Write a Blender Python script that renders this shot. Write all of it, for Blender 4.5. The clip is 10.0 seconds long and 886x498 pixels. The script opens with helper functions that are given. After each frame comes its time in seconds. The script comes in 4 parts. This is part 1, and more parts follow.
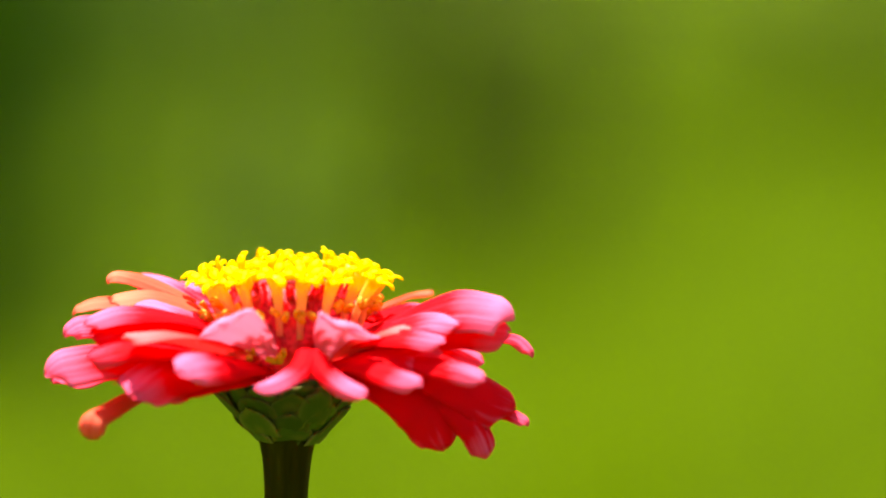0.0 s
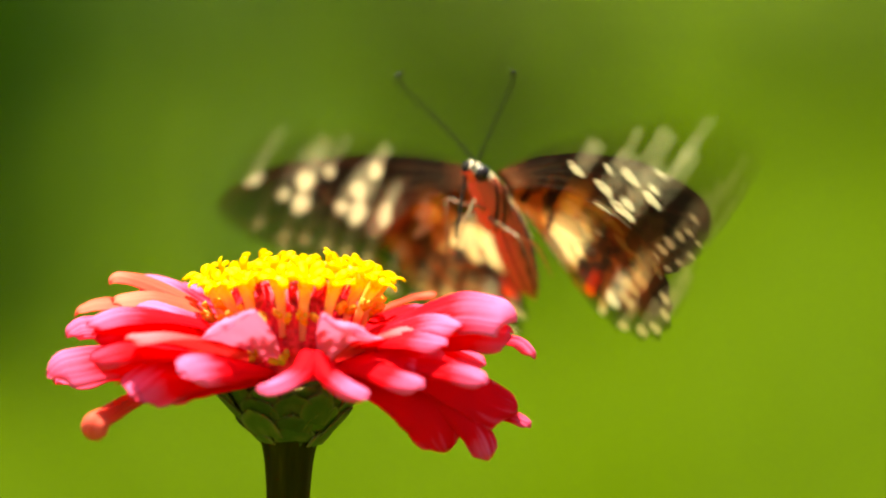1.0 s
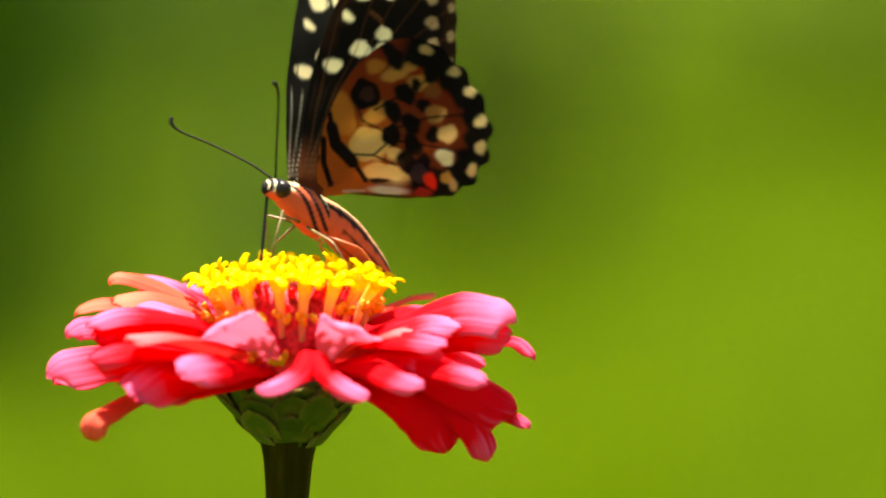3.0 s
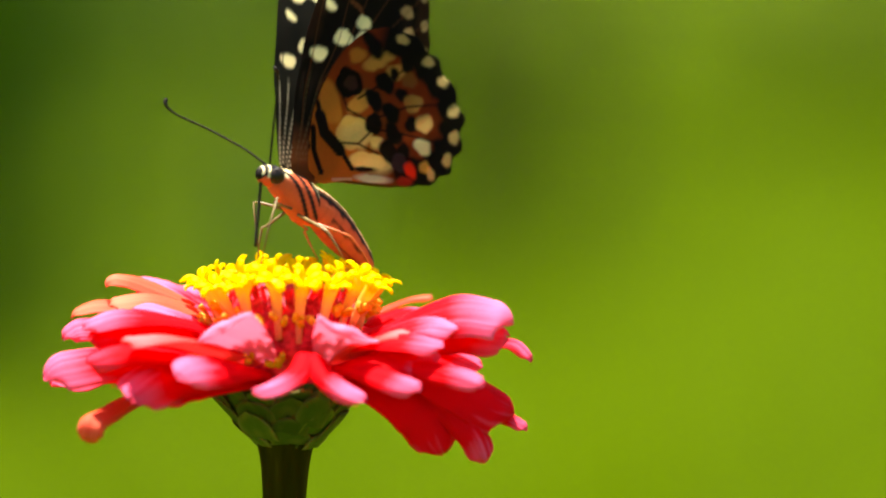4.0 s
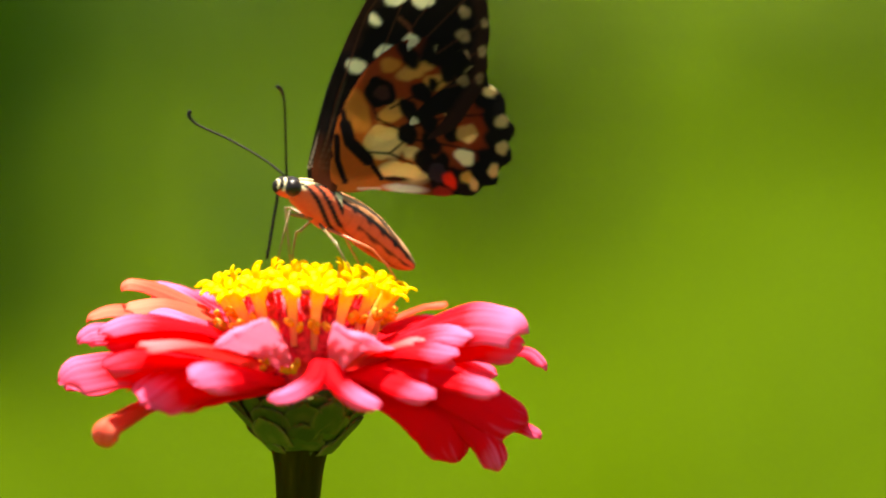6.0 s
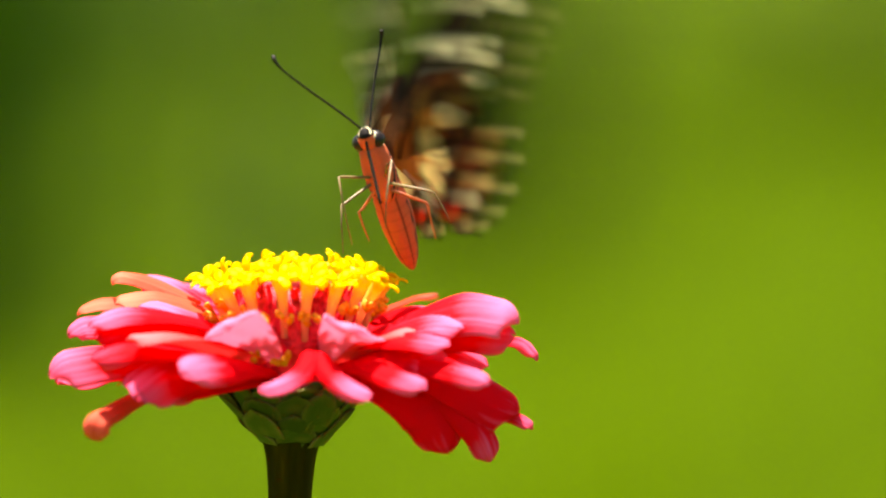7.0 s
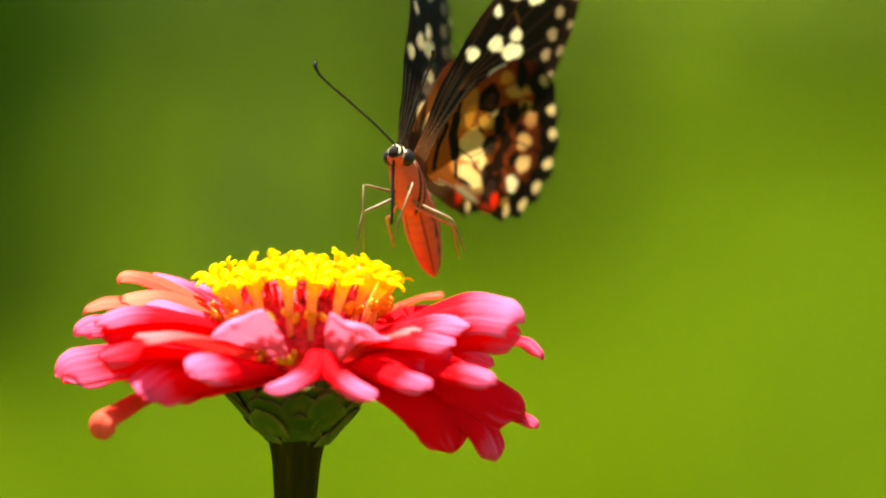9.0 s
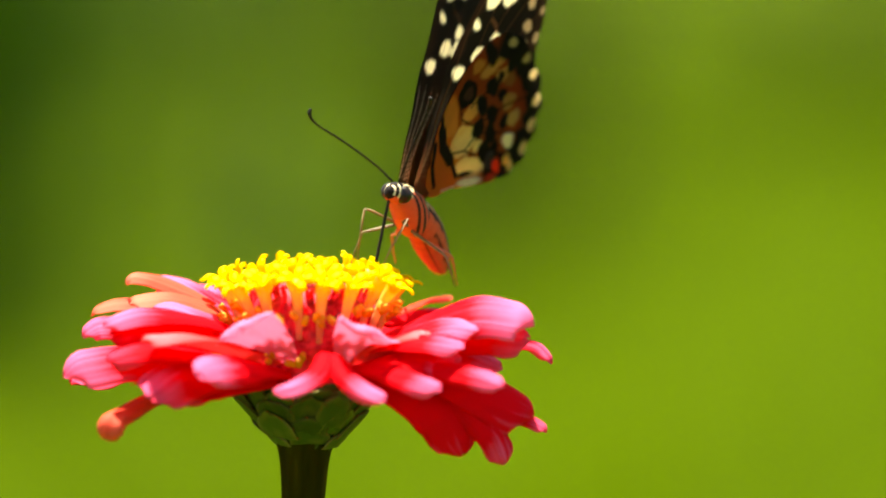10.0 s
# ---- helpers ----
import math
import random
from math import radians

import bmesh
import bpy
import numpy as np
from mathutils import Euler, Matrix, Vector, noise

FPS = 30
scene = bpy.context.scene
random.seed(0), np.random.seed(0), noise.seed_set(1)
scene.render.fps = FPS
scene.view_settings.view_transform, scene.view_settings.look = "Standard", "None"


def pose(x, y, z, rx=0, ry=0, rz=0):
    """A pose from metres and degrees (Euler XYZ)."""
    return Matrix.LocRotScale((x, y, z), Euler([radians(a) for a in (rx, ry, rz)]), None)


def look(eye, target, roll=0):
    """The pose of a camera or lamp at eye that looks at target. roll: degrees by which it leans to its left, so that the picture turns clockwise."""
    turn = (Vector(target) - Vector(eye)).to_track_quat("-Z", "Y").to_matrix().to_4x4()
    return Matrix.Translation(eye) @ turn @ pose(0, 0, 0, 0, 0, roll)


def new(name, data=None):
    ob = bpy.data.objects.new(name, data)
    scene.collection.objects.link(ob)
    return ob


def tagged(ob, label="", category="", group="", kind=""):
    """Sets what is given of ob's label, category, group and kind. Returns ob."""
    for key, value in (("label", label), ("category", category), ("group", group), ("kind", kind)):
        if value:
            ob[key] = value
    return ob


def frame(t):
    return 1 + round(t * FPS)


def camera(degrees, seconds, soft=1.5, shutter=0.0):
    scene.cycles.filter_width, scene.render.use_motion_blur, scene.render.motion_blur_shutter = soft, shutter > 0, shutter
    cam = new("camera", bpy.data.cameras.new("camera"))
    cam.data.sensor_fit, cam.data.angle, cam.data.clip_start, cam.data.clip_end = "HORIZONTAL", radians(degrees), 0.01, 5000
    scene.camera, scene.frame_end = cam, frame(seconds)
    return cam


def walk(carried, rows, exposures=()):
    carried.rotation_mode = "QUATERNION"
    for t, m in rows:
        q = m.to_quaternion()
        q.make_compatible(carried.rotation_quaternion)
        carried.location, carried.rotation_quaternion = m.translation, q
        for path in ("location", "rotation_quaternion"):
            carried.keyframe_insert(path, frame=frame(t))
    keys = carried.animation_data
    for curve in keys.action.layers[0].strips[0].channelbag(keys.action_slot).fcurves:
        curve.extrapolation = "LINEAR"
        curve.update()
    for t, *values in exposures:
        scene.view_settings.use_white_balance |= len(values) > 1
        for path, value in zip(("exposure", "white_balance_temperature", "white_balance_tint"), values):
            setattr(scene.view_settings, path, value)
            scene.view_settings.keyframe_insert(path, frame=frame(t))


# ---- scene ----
import itertools

# ---------------------------------------------------------------- camera
# A long lens about a metre from the flower, looking slightly down.
D = 1.037
TILT = 5.0
FX, FZ = 0.0249, 0.0184
_c, _s = math.cos(radians(TILT)), math.sin(radians(TILT))
HEAD = Vector((0, 0, 0.60))
EYE = HEAD - D * Vector((0, _c, -_s)) + FX * Vector((1, 0, 0)) + FZ * Vector((0, _s, _c))
cam = camera(8.0, 10.0, soft=2.2, shutter=0.8)
cam.data.dof.use_dof = True
cam.data.dof.focus_distance = D
cam.data.dof.aperture_fstop = 7.0
walk(cam, [(0.0, pose(*EYE, 90 - TILT, 0, 0)), (10.0, pose(*EYE, 90 - TILT, 0, 0))], exposures=[(0.0, 2.2, 7200, 10), (10.0, 2.2, 7200, 10)])

# ---------------------------------------------------------------- light
SUN_EL, SUN_AZ = 80.0, 315.0
world = bpy.data.worlds.new("sky")
scene.world = world
world.use_nodes = True
_wn = world.node_tree
_sky = _wn.nodes.new("ShaderNodeTexSky")
_sky.sky_type = "NISHITA"
_sky.sun_disc = False
_sky.sun_elevation = radians(SUN_EL)
_sky.sun_rotation = radians(SUN_AZ)
_wn.links.new(_sky.outputs[0], _wn.nodes["Background"].inputs[0])
_wn.nodes["Background"].inputs[1].default_value = 0.05
sun_data = bpy.data.lights.new("sun", "SUN")
sun_data.energy = 5.0
sun_data.angle = radians(0.6)
sun_data.color = (1.0, 0.95, 0.86)
sun = new("sun", sun_data)
_sd = Vector((math.sin(radians(SUN_AZ)) * math.cos(radians(SUN_EL)), math.cos(radians(SUN_AZ)) * math.cos(radians(SUN_EL)), math.sin(radians(SUN_EL))))
sun.matrix_basis = look(_sd * 10, (0, 0, 0))

# ---------------------------------------------------------------- materials


def material(name):
    m = bpy.data.materials.new(name)
    m.use_nodes = True
    return m, m.node_tree, m.node_tree.nodes["Principled BSDF"]


def ramp_node(nt, source, stops):
    r = nt.nodes.new("ShaderNodeValToRGB")
    el = r.color_ramp.elements
    while len(el) < len(stops):
        el.new(0.5)
    for e, (p, c) in zip(el, stops):
        e.position, e.color = p, (*c, 1)
    nt.links.new(source, r.inputs[0])
    return r.outputs[0]


def noise_node(nt, scale, detail=4, stretch=None):
    tc = nt.nodes.new("ShaderNodeTexCoord")
    n = nt.nodes.new("ShaderNodeTexNoise")
    n.inputs["Scale"].default_value, n.inputs["Detail"].default_value = scale, detail
    if stretch:
        mp = nt.nodes.new("ShaderNodeMapping")
        mp.inputs["Scale"].default_value = stretch
        nt.links.new(tc.outputs["Object"], mp.inputs[0])
        nt.links.new(mp.outputs[0], n.inputs[0])
    else:
        nt.links.new(tc.outputs["Object"], n.inputs[0])
    return n.outputs[0]


def bump(nt, bsdf, height, strength, distance):
    b = nt.nodes.new("ShaderNodeBump")
    b.inputs["Strength"].default_value, b.inputs["Distance"].default_value = strength, distance
    nt.links.new(height, b.inputs["Height"])
    nt.links.new(b.outputs[0], bsdf.inputs["Normal"])
    return b.outputs[0]


def with_translucent(nt, bsdf, colour_socket, share, tint=None):
    """Mixes light that passes through the sheet into the surface."""
    tr = nt.nodes.new("ShaderNodeBsdfTranslucent")
    if tint:
        tr.inputs[0].default_value = (*tint, 1)
    else:
        nt.links.new(colour_socket, tr.inputs[0])
    mix = nt.nodes.new("ShaderNodeMixShader")
    mix.inputs[0].default_value = share
    out = nt.nodes["Material Output"]
    nt.links.new(bsdf.outputs[0], mix.inputs[1])
    nt.links.new(tr.outputs[0], mix.inputs[2])
    nt.links.new(mix.outputs[0], out.inputs[0])


def noisy(name, stops, scale, rough, detail=4, stretch=None, bump_scale=0, bump_strength=0.3, bump_dist=0.0003,
          share=0, tint=None, spec=0.5):
    m, nt, b = material(name)
    col = ramp_node(nt, noise_node(nt, scale, detail, stretch), stops)
    nt.links.new(col, b.inputs["Base Color"])
    b.inputs["Roughness"].default_value = rough
    b.inputs["Specular IOR Level"].default_value = spec
    if bump_scale:
        bump(nt, b, noise_node(nt, bump_scale, 3), bump_strength, bump_dist)
    if share:
        with_translucent(nt, b, col, share, tint)
    return m


def vertex_painted(name, rough, share=0.0, bump_scale=0, bump_dist=0.00005, spec=0.4):
    """A surface whose pigment comes from the mesh's own 'scales' colours, broken up by fine grain."""
    m, nt, b = material(name)
    at = nt.nodes.new("ShaderNodeAttribute")
    at.attribute_name = "scales"
    mix = nt.nodes.new("ShaderNodeMixRGB")
    mix.blend_type = "MULTIPLY"
    mix.inputs[0].default_value = 1.0
    grain = ramp_node(nt, noise_node(nt, 2500, 2), [(0.3, (0.90, 0.90, 0.90)), (0.7, (1.0, 1.0, 1.0))])
    nt.links.new(at.outputs["Color"], mix.inputs[1])
    nt.links.new(grain, mix.inputs[2])
    nt.links.new(mix.outputs[0], b.inputs["Base Color"])
    b.inputs["Roughness"].default_value = rough
    b.inputs["Specular IOR Level"].default_value = spec
    if bump_scale:
        bump(nt, b, noise_node(nt, bump_scale, 2), 0.5, bump_dist)
    if share:
        # each face is half the sheet, so its own filter is the root of the whole
        half = nt.nodes.new("ShaderNodeGamma")
        half.inputs[1].default_value = 0.55
        nt.links.new(mix.outputs[0], half.inputs[0])
        with_translucent(nt, b, half.outputs[0], share)
    return m


def petal_skin(name, dark, light, share, tint, spec):
    """Velvety petal tissue with fine veins that run along the petal, its tips painted pinker as if sunlit; the mesh's
    'scales' hold across, along and a tone with a little chance.
    """
    m, nt, b = material(name)
    at = nt.nodes.new("ShaderNodeAttribute")
    at.attribute_name = "scales"
    veins = []
    for stretch, scale in (((9.0, 0.35, 40.0), 1.0), ((34.0, 0.8, 40.0), 1.0)):
        mp, n = nt.nodes.new("ShaderNodeMapping"), nt.nodes.new("ShaderNodeTexNoise")
        mp.inputs["Scale"].default_value = stretch
        n.inputs["Scale"].default_value, n.inputs["Detail"].default_value = scale, 2
        nt.links.new(at.outputs["Vector"], mp.inputs[0])
        nt.links.new(mp.outputs[0], n.inputs[0])
        veins.append(n.outputs[0])
    add = nt.nodes.new("ShaderNodeMath")
    add.operation = "MULTIPLY_ADD"
    add.inputs[1].default_value = 0.55
    nt.links.new(veins[1], add.inputs[0])
    nt.links.new(veins[0], add.inputs[2])
    mottle = nt.nodes.new("ShaderNodeMath")
    mottle.operation = "MULTIPLY_ADD"
    mottle.inputs[1].default_value = 0.3
    nt.links.new(noise_node(nt, 260, 4), mottle.inputs[0])
    nt.links.new(add.outputs[0], mottle.inputs[2])
    span = nt.nodes.new("ShaderNodeMapRange")
    span.inputs["From Min"].default_value, span.inputs["From Max"].default_value = 0.42, 1.43
    nt.links.new(mottle.outputs[0], span.inputs[0])
    sep = nt.nodes.new("ShaderNodeSeparateXYZ")
    nt.links.new(at.outputs["Vector"], sep.inputs[0])
    # sunlit tips put into the colour: crimson foot, pink from halfway out
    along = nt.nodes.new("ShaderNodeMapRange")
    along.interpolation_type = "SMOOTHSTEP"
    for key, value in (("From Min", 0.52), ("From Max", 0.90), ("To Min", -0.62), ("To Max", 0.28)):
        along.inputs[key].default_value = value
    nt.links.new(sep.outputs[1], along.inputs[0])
    both = nt.nodes.new("ShaderNodeMath")
    both.operation = "ADD"
    lit_tone = nt.nodes.new("ShaderNodeMath")
    lit_tone.operation = "ADD"
    nt.links.new(sep.outputs[2], lit_tone.inputs[0])
    nt.links.new(along.outputs[0], lit_tone.inputs[1])
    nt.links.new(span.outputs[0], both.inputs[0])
    nt.links.new(lit_tone.outputs[0], both.inputs[1])
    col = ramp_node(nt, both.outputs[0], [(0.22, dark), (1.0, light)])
    nt.links.new(col, b.inputs["Base Color"])
    b.inputs["Roughness"].default_value = 0.68
    b.inputs["Specular IOR Level"].default_value = spec
    bump(nt, b, add.outputs[0], 0.7, 0.0003)
    with_translucent(nt, b, col, share, tint)
    return m


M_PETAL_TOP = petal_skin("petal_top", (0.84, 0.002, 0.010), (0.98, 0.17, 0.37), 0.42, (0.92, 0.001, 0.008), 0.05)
# deeper crimson than the top: shade beneath the petals is in this colour
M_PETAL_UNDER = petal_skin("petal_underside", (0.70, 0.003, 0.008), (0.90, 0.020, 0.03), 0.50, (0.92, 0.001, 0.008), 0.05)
M_PETAL_PALE = petal_skin("petal_pale", (0.86, 0.10, 0.20), (0.97, 0.28, 0.50), 0.55, (0.98, 0.40, 0.54), 0.1)
M_PETAL_SALMON = petal_skin("petal_salmon", (0.82, 0.07, 0.07), (0.95, 0.20, 0.23), 0.45, (0.98, 0.16, 0.18), 0.1)
M_PETAL_CORAL = petal_skin("petal_coral", (0.74, 0.08, 0.04), (0.92, 0.20, 0.12), 0.45, (0.92, 0.12, 0.07), 0.2)
M_YELLOW = noisy("floret_yellow", [(0.3, (0.72, 0.50, 0.001)), (0.5, (0.78, 0.60, 0.001)), (0.7, (0.82, 0.68, 0.003))], 450, 0.55, 3, None, 2500, 0.3, 0.0001, 0.5, (0.96, 0.80, 0.001), 0.08)


def floret_tube():
    """Orange at the foot, yellow towards the mouth."""
    m, nt, p = material("floret_tube")
    tc, sep = nt.nodes.new("ShaderNodeTexCoord"), nt.nodes.new("ShaderNodeSeparateXYZ")
    mr = nt.nodes.new("ShaderNodeMapRange")
    mr.inputs["From Min"].default_value, mr.inputs["From Max"].default_value = 0.006, 0.0155
    nt.links.new(tc.outputs["Object"], sep.inputs[0])
    nt.links.new(sep.outputs[2], mr.inputs[0])
    add = nt.nodes.new("ShaderNodeMath")
    add.inputs[1].default_value = 0.3
    add.operation = "MULTIPLY_ADD"
    nt.links.new(noise_node(nt, 500, 2), add.inputs[0])
    nt.links.new(mr.outputs[0], add.inputs[2])
    col = ramp_node(nt, add.outputs[0], [(0.1, (0.95, 0.40, 0.22)), (0.5, (0.97, 0.56, 0.24)), (0.9, (0.97, 0.74, 0.05))])
    nt.links.new(col, p.inputs["Base Color"])
    p.inputs["Roughness"].default_value = 0.45
    with_translucent(nt, p, col, 0.6)
    return m


M_TUBE = floret_tube()
M_ANTHER = noisy("anther_orange", [(0.3, (0.85, 0.25, 0.005)), (0.7, (0.95, 0.50, 0.01))], 1500, 0.6, 3, None, 3000, 0.6, 0.0002, 0.3)
M_CHAFF = noisy("chaff_red", [(0.35, (0.30, 0.005, 0.016)), (0.6, (0.88, 0.035, 0.08))], 900, 0.5, 4, None, 2500, 0.6, 0.0003, 0.4, (0.9, 0.02, 0.03), 0.3)
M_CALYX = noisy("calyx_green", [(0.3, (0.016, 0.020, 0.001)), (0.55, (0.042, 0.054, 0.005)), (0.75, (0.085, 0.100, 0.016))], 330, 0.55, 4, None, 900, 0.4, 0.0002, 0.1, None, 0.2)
M_BRACT = vertex_painted("bract_green", 0.6, 0.0, 700, 0.0002, 0.15)
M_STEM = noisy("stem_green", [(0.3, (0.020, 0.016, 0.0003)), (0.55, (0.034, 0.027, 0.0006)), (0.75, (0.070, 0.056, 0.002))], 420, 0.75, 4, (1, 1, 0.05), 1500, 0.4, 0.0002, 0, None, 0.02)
M_WING = vertex_painted("wing_scales", 0.75, 0.62, 1200, 0.00004, 0.12)
M_BODY = vertex_painted("body_fur", 0.75, 0.0, 1800, 0.00015, 0.2)
M_HORN = noisy("black_chitin", [(0.3, (0.006, 0.005, 0.003)), (0.7, (0.015, 0.012, 0.007))], 900, 0.6, spec=0.15)
M_LEG = noisy("leg_tan", [(0.3, (0.09, 0.05, 0.012)), (0.7, (0.22, 0.15, 0.05))], 600, 0.5)
M_LEG_RED = noisy("leg_red", [(0.3, (0.40, 0.07, 0.02)), (0.7, (0.55, 0.14, 0.04))], 600, 0.5)
M_EYE = noisy("eye_black", [(0.3, (0.008, 0.006, 0.005)), (0.7, (0.02, 0.012, 0.008))], 2000, 0.35, spec=0.25)
M_GRASS = noisy("grass_blades", [(0.3, (0.094, 0.164, 0.001)), (0.7, (0.142, 0.230, 0.001))], 3.0, 0.6, 4, None, 0, 0, 0, 0.35, None, 0.05)
M_GROUND = noisy("lawn_soil", [(0.3, (0.040, 0.070, 0.001)), (0.5, (0.052, 0.086, 0.001)), (0.72, (0.065, 0.098, 0.001))], 1.6, 0.9, 6, None, 60, 0.6, 0.02, 0, None, 0.05)
M_LEAF_LIGHT = noisy("leaf_light", [(0.3, (0.126, 0.208, 0.001)), (0.7, (0.192, 0.296, 0.001))], 6, 0.5, 3, None, 0, 0, 0, 0.4, None, 0.05)
M_LEAF_MID = noisy("leaf_mid", [(0.3, (0.090, 0.186, 0.004)), (0.7, (0.144, 0.252, 0.010))], 6, 0.5, 3, None, 0, 0, 0, 0.35, None, 0.15)
M_LEAF_PALE = noisy("leaf_pale", [(0.3, (0.17, 0.27, 0.030)), (0.7, (0.24, 0.35, 0.050))], 6, 0.5, 3, None, 0, 0, 0, 0.35, None, 0.2)
M_LEAF_DARK = noisy("leaf_dark", [(0.3, (0.074, 0.205, 0.002)), (0.7, (0.128, 0.290, 0.004))], 6, 0.6, 3, None, 0, 0, 0, 0.25, None, 0.05)
# shade of the dark band behind the bloom is put into this leaf colour
M_LEAF_OLIVE_SHADE = noisy("leaf_olive_shade", [(0.3, (0.032, 0.056, 0.001)), (0.7, (0.060, 0.092, 0.001))], 6, 0.6, 3, None, 0, 0, 0, 0.25, None, 0.05)
M_WOOD = noisy("shrub_stem", [(0.3, (0.05, 0.04, 0.015)), (0.7, (0.10, 0.08, 0.03))], 20, 0.8)

# ---------------------------------------------------------------- mesh helpers
MM = 0.001


def link_mesh(name, verts, faces, mats, parent=None, label="", mat_index=None, smooth=True, colours=None):
    me = bpy.data.meshes.new(name)
    me.from_pydata([tuple(v) for v in verts], [], faces)
    for m in mats if isinstance(mats, (list, tuple)) else [mats]:
        me.materials.append(m)
    if mat_index is not None:
        me.polygons.foreach_set("material_index", mat_index)
    if smooth:
        me.polygons.foreach_set("use_smooth", [True] * len(me.polygons))
    if colours is not None:
        a = me.color_attributes.new("scales", "FLOAT_COLOR", "POINT")
        a.data.foreach_set("color", np.c_[colours, np.ones(len(colours))].astype(np.float32).ravel())
    me.update()
    ob = new(name, me)
    if parent:
        ob.parent = parent
    if label:
        ob["label"] = label
    return ob


def loft(rings, close=True, cap=True):
    """Verts and faces of a skin over rings that have the same count of points."""
    n = len(rings[0])
    verts = [p for r in rings for p in r]
    faces = []
    for i in range(len(rings) - 1):
        for j in range(n if close else n - 1):
            k = (j + 1) % n
            faces.append((i * n + j, i * n + k, (i + 1) * n + k, (i + 1) * n + j))
    if cap:
        faces.append(tuple(range(n - 1, -1, -1)))
        faces.append(tuple((len(rings) - 1) * n + j for j in range(n)))
    return verts, faces


def tube(points, radii, n=8):
    """A round tube along points."""
    rings = []
    pts = [Vector(p) for p in points]
    for i, p in enumerate(pts):
        d = (pts[min(i + 1, len(pts) - 1)] - pts[max(i - 1, 0)]).normalized()
        a = d.orthogonal().normalized() if i == 0 else (a - d * a.dot(d)).normalized()
        b = d.cross(a)
        r = radii[i] if isinstance(radii, (list, tuple)) else radii
        rings.append([p + r * (math.cos(t) * a + math.sin(t) * b) for t in (2 * math.pi * j / n for j in range(n))])
    return loft(rings)


def joined(pieces):
    verts, faces = [], []
    for v, f in pieces:
        o = len(verts)
        verts += list(v)
        faces += [tuple(i + o for i in q) for q in f]
    return verts, faces


def curve_through(points, n, closed=False):
    """Catmull-Rom through points, n samples a span."""
    p = [np.array(q, float) for q in points]
    m = len(p)
    out = []
    for i in range(m if closed else m - 1):
        if closed:
            a, b, c, d = p[i - 1], p[i], p[(i + 1) % m], p[(i + 2) % m]
        else:
            a, b, c, d = p[max(i - 1, 0)], p[i], p[i + 1], p[min(i + 2, m - 1)]
        for k in range(n):
            t = k / n
            out.append(0.5 * (2 * b + (c - a) * t + (2 * a - 5 * b + 4 * c - d) * t * t + (3 * b - a - 3 * c + d) * t ** 3))
    if not closed:
        out.append(p[-1])
    return out


# ---------------------------------------------------------------- ground
def build_ground():
    n = 60
    verts, faces = [], []
    xs = [math.copysign(abs(i / 30) ** 3, i) * 400 for i in range(-30, 31)]
    for y in xs:
        for x in xs:
            r = math.hypot(x, y)
            verts.append((x, y + 4, 0.03 * noise.noise((x * 0.8, y * 0.8, 0)) * min(1, r / 2)))
    for j in range(n):
        for i in range(n):
            a = j * (n + 1) + i
            faces.append((a, a + 1, a + n + 2, a + n + 1))
    tagged(link_mesh("ground", verts, faces, M_GROUND), "sunlit green garden lawn reaching the horizon", "ground", kind="structure")


build_ground()


